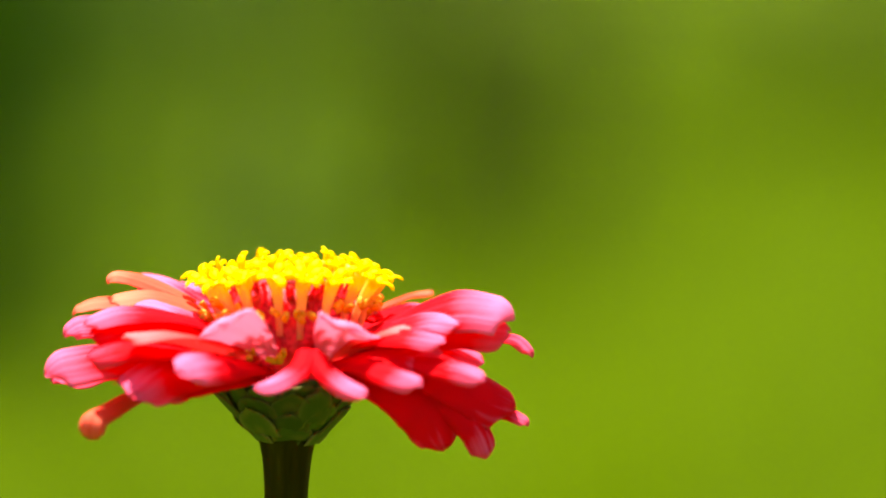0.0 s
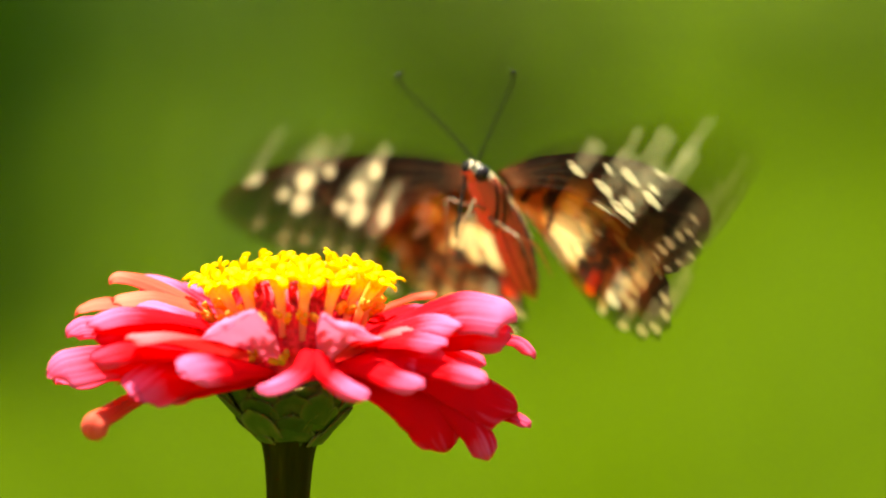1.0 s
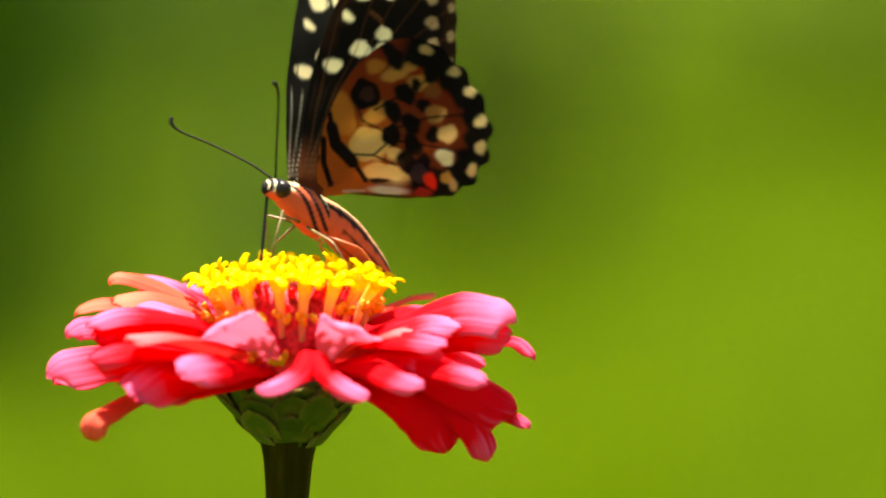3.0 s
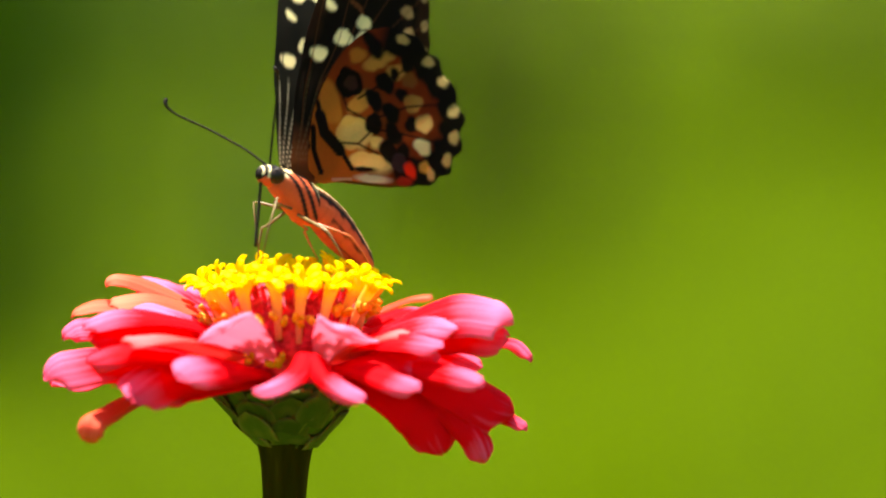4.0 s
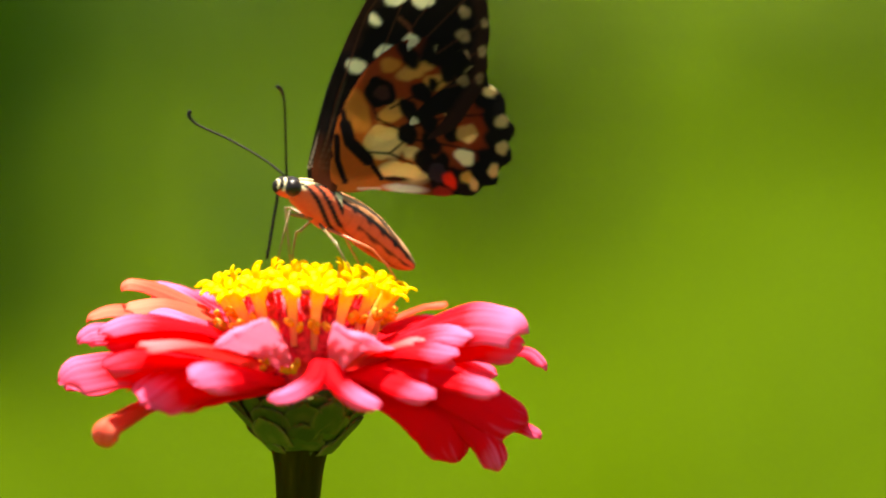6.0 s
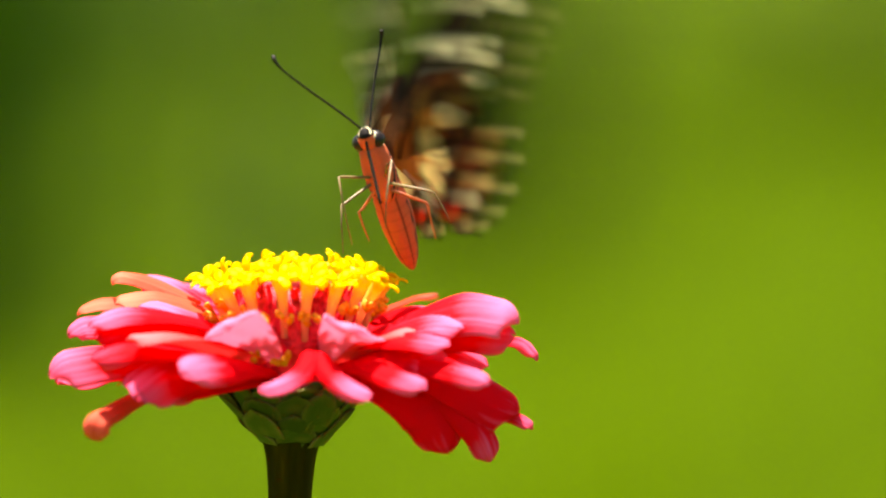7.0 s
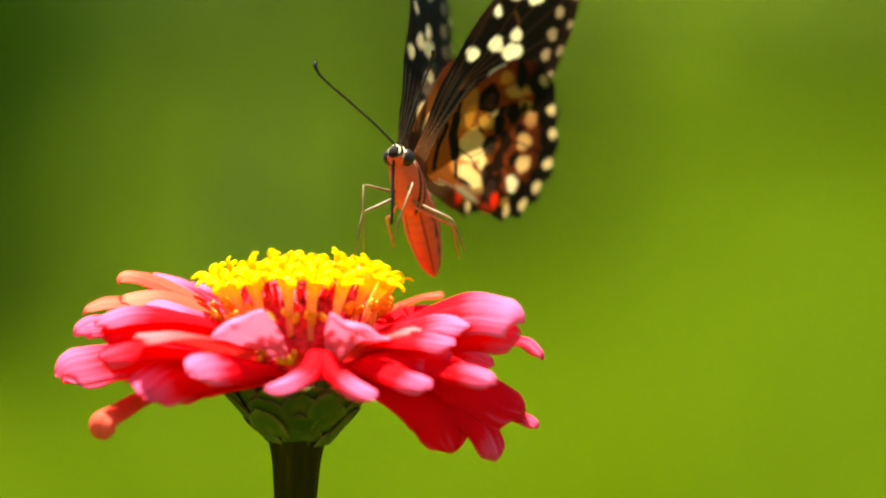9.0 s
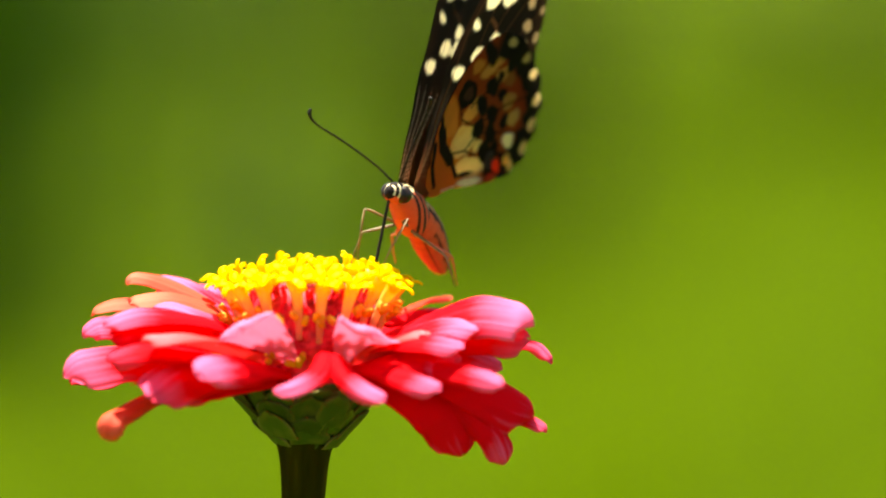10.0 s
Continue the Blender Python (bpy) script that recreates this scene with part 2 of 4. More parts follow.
# ---------------------------------------------------------------- zinnia
def petal_mesh(points, width, face, cup, hook, radius, lean=0.0, blunt=0.78, seed=0, lit_tone=0.0, ruffle=0.35, fan=False):
    """A ray petal as a two-sided sheet over a midline through points (mm). face: how far the upper side turns to the front, at foot and tip;
    cup: half angle by which the sheet is arched across (radians); hook: degrees by which the tip rolls back over radius."""
    nu, nv, thick = 46, 21, 0.34
    rng = random.Random(seed)
    ph = [rng.uniform(0, 6.28) for _ in range(5)]
    raw = np.array(curve_through(points, 12))
    dist = np.r_[0, np.cumsum(np.linalg.norm(np.diff(raw, axis=0), axis=1))]
    bend = radians(hook) * radius
    plain = max(8, int(nu * dist[-1] / (dist[-1] + bend)))
    s = np.linspace(0, dist[-1], plain)
    line = [Vector([float(np.interp(k, dist, raw[:, c])) for c in range(3)]) for k in s]
    stations = []
    for i, p in enumerate(line):
        t = i / nu
        d = (line[min(i + 1, plain - 1)] - line[max(i - 1, 0)]).normalized()
        f = radians(face[0] + (face[1] - face[0]) * t)
        n = Vector((lean, -math.sin(f), math.cos(f)))
        n = (n - d * n.dot(d)).normalized()
        stations.append((p, d, n))
    p, d, n = stations[-1]
    step = radians(hook) / max(1, nu - plain)
    for i in range(nu - plain):
        d, n = d * math.cos(step) - n * math.sin(step), n * math.cos(step) + d * math.sin(step)
        p = p + d * radius * step
        stations.append((p, d, n))
    top, under = [], []
    for i, (p, d, n) in enumerate(stations):
        t = i / (nu - 1)
        side = n.cross(d)
        w = width / 2 * (0.12 + 0.88 * t if fan else 0.32 + 0.68 * min(1, t / 0.6) ** 0.85) * math.sqrt(max(0.010, 1 - max(0, (t - blunt) / (1 - blunt)) ** 2.4))
        k = max(0.05, cup * (0.45 + 0.55 * t))
        for j in range(nv):
            v = 2 * j / (nv - 1) - 1
            vv = v * (1 + 0.06 * math.sin(5 * t + ph[4]))
            across = w * math.sin(k * vv) / k
            lift = -w * (1 - math.cos(k * vv)) / k
            lift += 0.07 * math.sin(v * 11 + ph[0]) * (1 - 0.4 * t) + 0.03 * math.sin(v * 25 + ph[1])
            lift += ruffle * (math.sin(6 * t + ph[2] + 2.2 * v) * t * v * v + 0.5 * math.sin(15 * t + ph[1] + 3 * v) * t * v ** 4 + 0.3 * math.sin(9 * t + 5 * v + ph[3]) * t)
            back = -(0.5 if width < 8 else 0.95) * (0.5 + 0.5 * math.cos(v * 6.0 + 0.5 * math.sin(ph[2]))) * max(0, (t - 0.84) / 0.16)
            edge = (1 - abs(v) ** 4) * (1 - max(0, (t - 0.93) / 0.07) ** 2)
            q = p + side * across + n * lift + d * back
            fold = (n * math.cos(k * v) + side * math.sin(k * v)) * (thick * edge / 2 + 0.01)
            top.append((q + fold) * MM)
            under.append((q - fold) * MM)
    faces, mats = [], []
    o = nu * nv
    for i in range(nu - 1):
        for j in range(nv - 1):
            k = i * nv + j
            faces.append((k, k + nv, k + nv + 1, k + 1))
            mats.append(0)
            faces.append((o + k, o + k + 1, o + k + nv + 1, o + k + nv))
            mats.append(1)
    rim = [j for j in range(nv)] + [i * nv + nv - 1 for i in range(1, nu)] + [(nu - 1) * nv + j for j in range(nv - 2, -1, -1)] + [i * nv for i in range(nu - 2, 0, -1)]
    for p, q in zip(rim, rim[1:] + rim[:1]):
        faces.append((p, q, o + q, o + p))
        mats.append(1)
    # third value paints the petal's sun or shade, plus a little chance
    coords = [(0.5 + 0.5 * (2 * j / (nv - 1) - 1) * (0.4 + 0.6 * min(1, i / nu * 2)), i / (nu - 1), lit_tone + 0.012 * ph[0]) for i in range(nu) for j in range(nv)]
    return top + under, faces, mats, np.array(coords + coords)


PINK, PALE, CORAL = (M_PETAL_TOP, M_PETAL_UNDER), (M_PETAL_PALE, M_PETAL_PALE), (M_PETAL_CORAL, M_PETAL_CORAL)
PEACH, SALMON = (M_PETAL_CORAL, M_PETAL_CORAL), (M_PETAL_SALMON, M_PETAL_SALMON)


def build_petals(z):
    """Every ray petal: its midline (mm from the flower's heart), width, and the way it turns, arches and rolls back."""
    count = itertools.count(1)

    # this value colours overhung petals crimson as if shaded, exposed ones pinker
    def grow(*points, width, face, cup, hook, radius, skin, lit_tone=0.0, lean=0.0, blunt=0.78):
        v, f, m, coords = petal_mesh(points, width, face, cup, hook, radius, lean, blunt, next(count), lit_tone, 0.7 if skin is PALE else 0.35, skin is PALE)
        label = "narrow coral petal rolled at its tip" if skin is CORAL else "coral-orange upper petal" if skin is PEACH else "pale pink upright petal with a rolled rim" if skin is PALE else ""
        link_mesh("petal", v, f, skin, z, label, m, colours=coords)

    # front
    grow((-3.2, -9.0, -0.9), (-9.1, -19.1, 1.0), (-14.3, -25.1, 1.3), (-16.7, -27.0, 0.1), width=8.5, face=(40, 50), cup=0.9, hook=40, radius=1.6, skin=PINK, lit_tone=0.15)
    grow((2.5, -9.0, -0.9), (3.0, -17.2, 2.9), (1.9, -22.1, 0.4), (-1.3, -25.9, -1.7), (-4.6, -27.9, -2.8), width=4.3, face=(-20, 60), cup=1.1, hook=30, radius=1.2, skin=PINK, lit_tone=0.12)
    grow((4.0, -9.0, -0.9), (4.3, -17.2, 2.7), (5.9, -22.0, 0.2), (9.2, -25.9, -2.3), (12.3, -27.8, -3.7), width=4.3, face=(-20, 60), cup=1.1, hook=30, radius=1.2, skin=PINK, lit_tone=0.08)
    grow((-2.3, -10.0, 0.5), (-4.5, -13.2, 3.2), (-7.3, -16.8, 5.8), (-9.9, -19.4, 7.6), width=14.5, face=(-50, -50), cup=0.2, hook=120, radius=1.7, skin=PALE, lit_tone=0.0, lean=0.15, blunt=0.93)
    grow((5.5, -10.0, 0.3), (6.3, -13.2, 3.1), (7.6, -15.8, 5.6), (9.3, -18.4, 7.1), width=12.5, face=(-50, -50), cup=0.2, hook=120, radius=1.7, skin=PALE, lit_tone=-0.1, lean=-0.15, blunt=0.93)
    grow((7.6, -9.0, 0.5), (12.2, -12.2, 3.7), (16.8, -13.3, 6.0), (19.8, -13.4, 6.7), width=7.5, face=(-35, 10), cup=0.6, hook=50, radius=1.4, skin=SALMON, lit_tone=0.1)
    grow((7.1, -11.0, 0.1), (12.3, -18.0, 0.2), (17.3, -23.0, -1.0), (20.7, -24.9, -1.9), width=5.2, face=(45, 50), cup=1.0, hook=50, radius=1.4, skin=PINK, lit_tone=-0.05)
    # left high
    grow((-8.8, 1.7, 5.0), (-16.0, 7.5, 9.1), (-21.7, 10.4, 12.3), (-25.0, 11.3, 13.4), width=8.0, face=(35, 25), cup=0.7, hook=60, radius=1.4, skin=PINK, lit_tone=0.45)
    grow((-15.9, 4.5, 9.5), (-21.5, 6.4, 12.1), (-25.7, 7.3, 13.6), (-28.7, 7.3, 14.2), width=5.6, face=(20, 20), cup=0.8, hook=110, radius=1.6, skin=PEACH, lit_tone=0.05)
    grow((-8.3, -0.2, 4.6), (-15.3, 0.5, 8.8), (-22.7, 1.4, 11.2), (-28.7, 1.5, 10.5), width=8.0, face=(10, 12), cup=0.7, hook=60, radius=1.5, skin=PEACH, lit_tone=0.15)
    grow((-10.8, 4.8, 4.4), (-22.9, 6.5, 9.2), (-31.4, 7.5, 9.9), (-35.5, 7.6, 8.6), width=7.0, face=(10, 10), cup=0.7, hook=70, radius=1.4, skin=PEACH, lit_tone=-0.1)
    grow((-6.8, -4.2, 3.9), (-15.0, -5.4, 6.7), (-21.0, -6.5, 8.6), (-25.1, -6.5, 9.3), width=5.5, face=(40, 40), cup=0.5, hook=20, radius=1.2, skin=PINK, lit_tone=0.7)
    grow((-6.8, -5.2, 3.8), (-16.7, -9.4, 7.7), (-26.6, -12.5, 9.2), (-32.2, -13.4, 7.6), width=8, face=(8, 15), cup=0.9, hook=50, radius=2.0, skin=PINK, lit_tone=0.05)
    grow((-6.8, -5.1, 1.9), (-16.7, -9.3, 5.1), (-26.6, -12.3, 6.3), (-31.6, -13.3, 5.1), width=9, face=(34, 36), cup=0.9, hook=30, radius=1.5, skin=PINK, lit_tone=-0.5)
    grow((-10.7, 2.8, 3.6), (-24.7, 3.7, 6.3), (-33.9, 3.6, 7.0), (-36.9, 3.7, 5.6), width=11, face=(8, 12), cup=1.1, hook=60, radius=2.0, skin=PINK, lit_tone=-0.1)
    grow((-5.3, -9.0, 0.5), (-11.9, -15.2, 3.3), (-19.0, -20.3, 5.6), (-25.7, -21.3, 5.3), width=8.0, face=(-30, 10), cup=0.6, hook=50, radius=1.2, skin=SALMON, lit_tone=-0.1)
    grow((-10.9, 7.7, 6.1), (-13.6, 11.5, 9.5), (-16.3, 14.4, 11.2), (-17.7, 15.4, 12.1), width=9, face=(20, 0), cup=0.4, hook=40, radius=1.4, skin=PINK, lit_tone=0.1)
    # left low
    grow((-5.8, -5.0, -0.7), (-16.7, -9.1, 1.6), (-29.4, -11.2, 2.6), (-36.5, -12.1, 1.7), width=14, face=(12, 25), cup=1.0, hook=75, radius=4.0, skin=PINK, lit_tone=0.0)
    grow((-6.2, -9.0, 0.0), (-17.4, -15.2, 2.6), (-26.3, -18.2, 3.5), (-31.7, -19.1, 1.9), width=7, face=(8, 30), cup=1.1, hook=40, radius=1.2, skin=PINK, lit_tone=-0.45)
    grow((-4.8, -7.9, -1.4), (-12.9, -14.0, 0.0), (-20.0, -18.0, -0.4), (-24.3, -22.8, -3.5), width=11, face=(30, 50), cup=0.9, hook=35, radius=2.6, skin=PINK, lit_tone=-0.25)
    grow((-16.9, -4.9, -2.0), (-24.0, -9.8, -4.4), (-28.5, -14.7, -6.4), (-30.7, -19.6, -7.4), width=5.2, face=(35, 40), cup=0.9, hook=160, radius=2.2, skin=CORAL, lit_tone=-0.25, blunt=0.88)
    grow((-6.9, 0.0, -0.9), (-19.9, 2.0, 0.8), (-31.1, 2.0, 0.4), (-37.9, 0.1, -1.9), width=14, face=(20, 20), cup=0.6, hook=50, radius=2.5, skin=PINK, lit_tone=-0.15)
    grow((-8.0, 6.1, -1.3), (-20.4, 12.0, 0.8), (-29.9, 16.0, 1.0), (-35.7, 18.1, -1.0), width=14, face=(10, 10), cup=0.6, hook=40, radius=2.0, skin=PINK, lit_tone=-0.15)
    grow((-4.4, -7.9, -1.4), (-11.1, -12.0, -0.7), (-17.4, -15.0, -1.0), (-21.9, -16.8, -3.7), width=11, face=(35, 45), cup=0.8, hook=30, radius=1.5, skin=PINK, lit_tone=-0.35)
    # right high
    grow((10.7, -5.2, 4.4), (19.0, -8.4, 8.2), (27.3, -10.6, 11.2), (34.1, -10.6, 10.4), width=15.5, face=(20, 24), cup=1.2, hook=75, radius=3.4, skin=PINK, lit_tone=0.3)
    grow((9.8, -4.2, 3.4), (19.0, -7.3, 5.4), (28.2, -8.4, 6.5), (34.9, -8.3, 5.6), width=10, face=(38, 38), cup=0.9, hook=40, radius=2.0, skin=PINK, lit_tone=-0.35)
    grow((10.3, -9.2, 4.2), (16.8, -13.4, 6.5), (22.7, -14.4, 7.9), (26.9, -15.4, 7.2), width=7, face=(25, 35), cup=0.8, hook=35, radius=1.4, skin=PINK, lit_tone=0.25)
    grow((9.4, -10.2, 3.1), (15.4, -15.3, 5.2), (20.4, -17.3, 5.3), (24.7, -18.3, 4.4), width=6.5, face=(25, 35), cup=0.8, hook=35, radius=1.3, skin=PINK, lit_tone=0.1)
    grow((12.5, 4.7, 6.3), (17.1, 8.6, 8.1), (20.3, 10.6, 8.8), (22.8, 11.6, 8.3), width=6, face=(15, 15), cup=0.6, hook=40, radius=1.4, skin=PINK, lit_tone=0.1)
    grow((12.2, 7.6, 7.1), (15.6, 13.6, 8.8), (19.6, 19.5, 10.1), (23.0, 22.5, 10.4), width=2.7, face=(0, 0), cup=1.3, hook=30, radius=1.0, skin=CORAL, lit_tone=0.0)
    grow((19.0, 2.8, 3.1), (28.2, 2.8, 3.4), (36.1, 1.8, 4.0), (39.2, 0.9, 1.8), width=3.8, face=(10, 20), cup=1.0, hook=50, radius=1.6, skin=PINK, lit_tone=-0.1)
    # right low
    grow((8.0, -5.0, -0.2), (18.1, -8.0, 0.6), (28.2, -8.9, -2.1), (35.1, -8.7, -5.5), width=13.5, face=(22, 32), cup=1.0, hook=40, radius=4.0, skin=PINK, lit_tone=-0.5)
    grow((12.7, -13.1, 0.7), (20.0, -17.1, 0.9), (26.4, -20.0, 0.1), (30.9, -21.0, -1.4), width=5.2, face=(42, 48), cup=1.0, hook=50, radius=1.4, skin=PINK, lit_tone=0.0)
    grow((8.0, -7.9, -1.9), (16.3, -10.8, -3.3), (22.2, -12.7, -6.8), (25.0, -12.4, -12.7), width=10.5, face=(40, 55), cup=0.9, hook=45, radius=2.0, skin=PINK, lit_tone=-0.55)
    grow((16.3, -8.8, -3.2), (25.0, -11.7, -5.6), (29.8, -12.5, -9.9), (31.8, -12.3, -14.0), width=6.2, face=(45, 55), cup=1.0, hook=60, radius=1.6, skin=PINK, lit_tone=-0.35)
    grow((6.7, -9.0, 0.0), (13.6, -14.1, 2.4), (19.1, -14.2, 3.1), (24.1, -15.1, 1.9), width=12, face=(20, 25), cup=0.7, hook=30, radius=1.5, skin=PINK, lit_tone=-0.3)
    grow((26.4, -5.8, -4.3), (32.8, -6.7, -6.6), (36.5, -6.6, -8.1), (38.3, -6.5, -9.1), width=4.0, face=(20, 30), cup=1.0, hook=70, radius=1.2, skin=PINK, lit_tone=-0.2)
    grow((9.7, -0.0, 0.9), (19.0, 2.9, 2.6), (26.4, 4.9, 2.1), (31.0, 5.0, 0.2), width=13, face=(20, 20), cup=0.7, hook=30, radius=2.0, skin=PINK, lit_tone=-0.2)
    grow((11.7, -6.9, -1.5), (19.0, -9.8, -4.1), (25.4, -10.7, -5.4), (29.1, -10.6, -7.7), width=9, face=(40, 50), cup=0.7, hook=30, radius=2.0, skin=PINK, lit_tone=-0.55)
    # back, mostly hidden
    for k, az in enumerate((42, 62, 82, 102, 121, 138)):
        c, d = math.cos(radians(az)), math.sin(radians(az))
        grow((9.5 * c, 9.5 * d, -1), (20 * c, 20 * d, 4), (29 * c, 29 * d, 4.5 + (k % 2)), (35 * c, 35 * d, 2.5 + (k % 2)), width=14, face=(0, 0), cup=0.6, hook=40, radius=2.0, skin=PINK)
        grow((9.5 * c, 9.5 * d, -2), (20 * c, 20 * d, 0), (30 * c, 30 * d, -1), (37 * c, 37 * d, -4), width=15, face=(0, 0), cup=0.6, hook=40, radius=2.0, skin=PINK)


def build_zinnia():
    z = tagged(new("zinnia"), "pink-red zinnia bloom with yellow florets on a green stem", "flower")
    build_petals(z)
    # dark red receptacle cone with ragged chaff scales
    prof = [(9.2, -3), (9.6, 1), (10.4, 4), (10.6, 7), (10.0, 10), (8.5, 12.2), (5, 13.6), (0.4, 14.2)]
    prof = curve_through(prof, 4)
    rings = []
    for r, h in prof:
        rings.append([(MM * (r + 0.35 * noise.noise((3 * math.cos(t) * r, 3 * math.sin(t) * r, h * 2))) * math.cos(t),
                       MM * (r + 0.35 * noise.noise((3 * math.cos(t) * r, 3 * math.sin(t) * r, h * 2))) * math.sin(t), MM * h)
                      for t in (2 * math.pi * j / 64 for j in range(64))])
    v, f = loft(rings)
    link_mesh("receptacle", v, f, M_CHAFF, z, "dark red ragged receptacle cone")
    rng = random.Random(4)
    pieces = []
    for k in range(260):
        t, h = rng.uniform(0, 6.283), rng.uniform(2, 11.5)
        r = 10.4 - 0.010 * max(0, h - 4) ** 2.4
        o = Vector((math.cos(t), math.sin(t), 0))
        s = Vector((-o.y, o.x, 0))
        p = o * r + Vector((0, 0, h))
        w, ln = rng.uniform(0.35, 0.7), rng.uniform(1.2, 2.6)
        q = p + o * rng.uniform(0.3, 1.0) + Vector((0, 0, ln)) + s * rng.uniform(-0.5, 0.5)
        vv = [p - s * w - o * .2, p + s * w - o * .2, q + s * w * 0.6, q + Vector((0, 0, .5)) + s * rng.uniform(-.3, .3), q - s * w * 0.6]
        vv += [x - o * 0.15 for x in vv]
        pieces.append(([x * MM for x in vv], [(0, 1, 2, 3, 4), (9, 8, 7, 6, 5), (0, 5, 6, 1), (1, 6, 7, 2), (2, 7, 8, 3), (3, 8, 9, 4), (4, 9, 5, 0)]))
    v, f = joined(pieces)
    tagged(link_mesh("chaff", v, f, M_CHAFF, z, "ragged red chaff scales", smooth=False), kind="stuff")
    # ring of open tubular florets, flaring outward, each with five yellow lobes
    for count, ra, rb, za, zb in ((18, 10.9, 14.5, 4.6, 13.9), (10, 8.4, 11.0, 11.2, 14.7), (6, 4.4, 5.8, 12.8, 15.0)):
        for k in range(count):
            t = 2 * math.pi * (k + 0.5 * (count % 2) + rng.uniform(-0.22, 0.22)) / count
            o = Vector((math.cos(t), math.sin(t), 0))
            floret(z, o, ra + rng.uniform(-0.4, 0.4), rb + rng.uniform(-0.8, 0.8), za + rng.uniform(-0.6, 0.8), zb + rng.uniform(-0.6, 0.8), rng)
    # low unopened florets and curled styles between petals and cone
    for k in range(26):
        t = 2 * math.pi * (k + rng.uniform(-0.3, 0.3)) / 26
        o = Vector((math.cos(t), math.sin(t), 0))
        bud(z, o * rng.uniform(12.2, 14.4) + Vector((0, 0, rng.uniform(6.5, 9.2))), o, rng)
    for k in range(3):
        t = radians(240 + 23 * k + rng.uniform(-4, 4))
        o = Vector((math.cos(t), math.sin(t), 0))
        bud(z, o * rng.uniform(11.0, 12.0) + Vector((0, 0, rng.uniform(0.2, 1.6))), o, rng)
    # calyx of overlapping green scales, then the stem
    prof = curve_through([(11.0, -2.5), (10.5, -4.6), (8.9, -7.6), (6.7, -10.2), (5.2, -11.6), (4.6, -12.6), (4.2, -13.6), (3.6, -14.8)], 4)
    rings = [[(MM * (r * math.cos(t) - 0.4), MM * r * math.sin(t), MM * h) for t in (2 * math.pi * j / 48 for j in range(48))] for r, h in prof]
    v, f = loft(rings)
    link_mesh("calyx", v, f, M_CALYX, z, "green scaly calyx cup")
    for row, (h, r, n, ln, lean) in enumerate(((-7.4, 9.2, 13, 5.2, 0.55), (-9.3, 7.6, 10, 4.6, 0.78), (-11.2, 5.9, 8, 3.9, 0.85), (-12.7, 4.8, 6, 2.7, 0.55))):
        for k in range(n):
            t = 2 * math.pi * (k + 0.5 * (row % 2) + rng.uniform(-0.3, 0.3)) / n
            bract(z, t, h + rng.uniform(-0.8, 0.5), r, ln * rng.uniform(0.75, 1.25), 2 * math.pi * r / n * rng.uniform(0.58, 0.82), lean, rng)
    # ribbed stem that swells under the calyx
    pts = [(-0.0006, 0, -0.0118), (-0.0007, 0, -0.0145), (-0.0008, 0, -0.02), (-0.001, 0.0005, -0.03), (-0.001, 0.001, -0.06), (-0.002, 0.004, -0.2), (-0.004, 0.008, -0.4), (-0.002, 0.01, -0.62)]
    rings = []
    for p in curve_through(pts, 8):
        h = -p[2] / MM
        r = 3.42 + 1.65 * math.exp(-(h - 11.8) / 4.0) + 0.10 * noise.noise((0, 0, h * 0.25))
        rings.append([Vector(p) + MM * r * (1 + 0.022 * math.cos(9 * t + 0.6) + 0.014 * math.cos(14 * t + h * 0.02)) * Vector((math.cos(t), math.sin(t), 0))
                      for t in (2 * math.pi * j / 72 for j in range(72))])
    v, f = loft(rings)
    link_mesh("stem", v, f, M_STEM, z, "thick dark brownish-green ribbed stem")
    return z


def floret(z, o, r0, r1, z0, z1, rng):
    s = Vector((-o.y, o.x, 0))
    pts = [o * r0 + Vector((0, 0, z0)), o * (r0 + 0.35 * (r1 - r0)) + Vector((0, 0, z0 + 0.5 * (z1 - z0))), o * r1 + Vector((0, 0, z1))]
    pts = [Vector(p) for p in curve_through(pts, 5)]
    n = len(pts)
    v, f = tube([p * MM for p in pts], [MM * (0.52 + 0.78 * (i / (n - 1)) ** 1.8) for i in range(n)], 10)
    tubeob = link_mesh("floret", v, f, M_TUBE, z, "orange floret tube with yellow lobes")
    c = pts[-1]
    up = (pts[-1] - pts[-2]).normalized()
    a = s
    b = up.cross(a)
    off = rng.uniform(0, 1)
    for k in range(5):
        t = 2 * math.pi * (k + off) / 5
        d = a * math.cos(t) + b * math.sin(t)
        e = up.cross(d)
        ln, w = rng.uniform(2.7, 3.7), rng.uniform(0.82, 1.0)
        lift, fall = rng.uniform(46, 80), rng.uniform(70, 135)
        rings, p, steps = [], c + d * 0.75 - up * 0.2, 9
        for i in range(steps):
            q = i / (steps - 1)
            ang = radians(lift - fall * q ** 1.5)
            way = d * math.cos(ang) + up * math.sin(ang)
            nn = up * math.cos(ang) - d * math.sin(ang)
            if i:
                p = p + way * ln / (steps - 1)
            ww = w * (0.70 + 0.28 * math.sin(math.pi * min(1, q * 0.9))) * (1, 1, 1, 1, 1, 1, 0.98, 0.84, 0.42)[i]
            th = 0.30 if i < steps - 1 else 0.14
            rings.append([p + e * ww, p + e * ww * 0.55 + nn * th, p - e * ww * 0.55 + nn * th, p - e * ww, p - e * ww * 0.5 - nn * th * 0.4, p + e * ww * 0.5 - nn * th * 0.4])
        v, f = loft([[x * MM for x in r] for r in rings])
        link_mesh("lobe", v, f, M_YELLOW, tubeob, "bright yellow curled lobe")


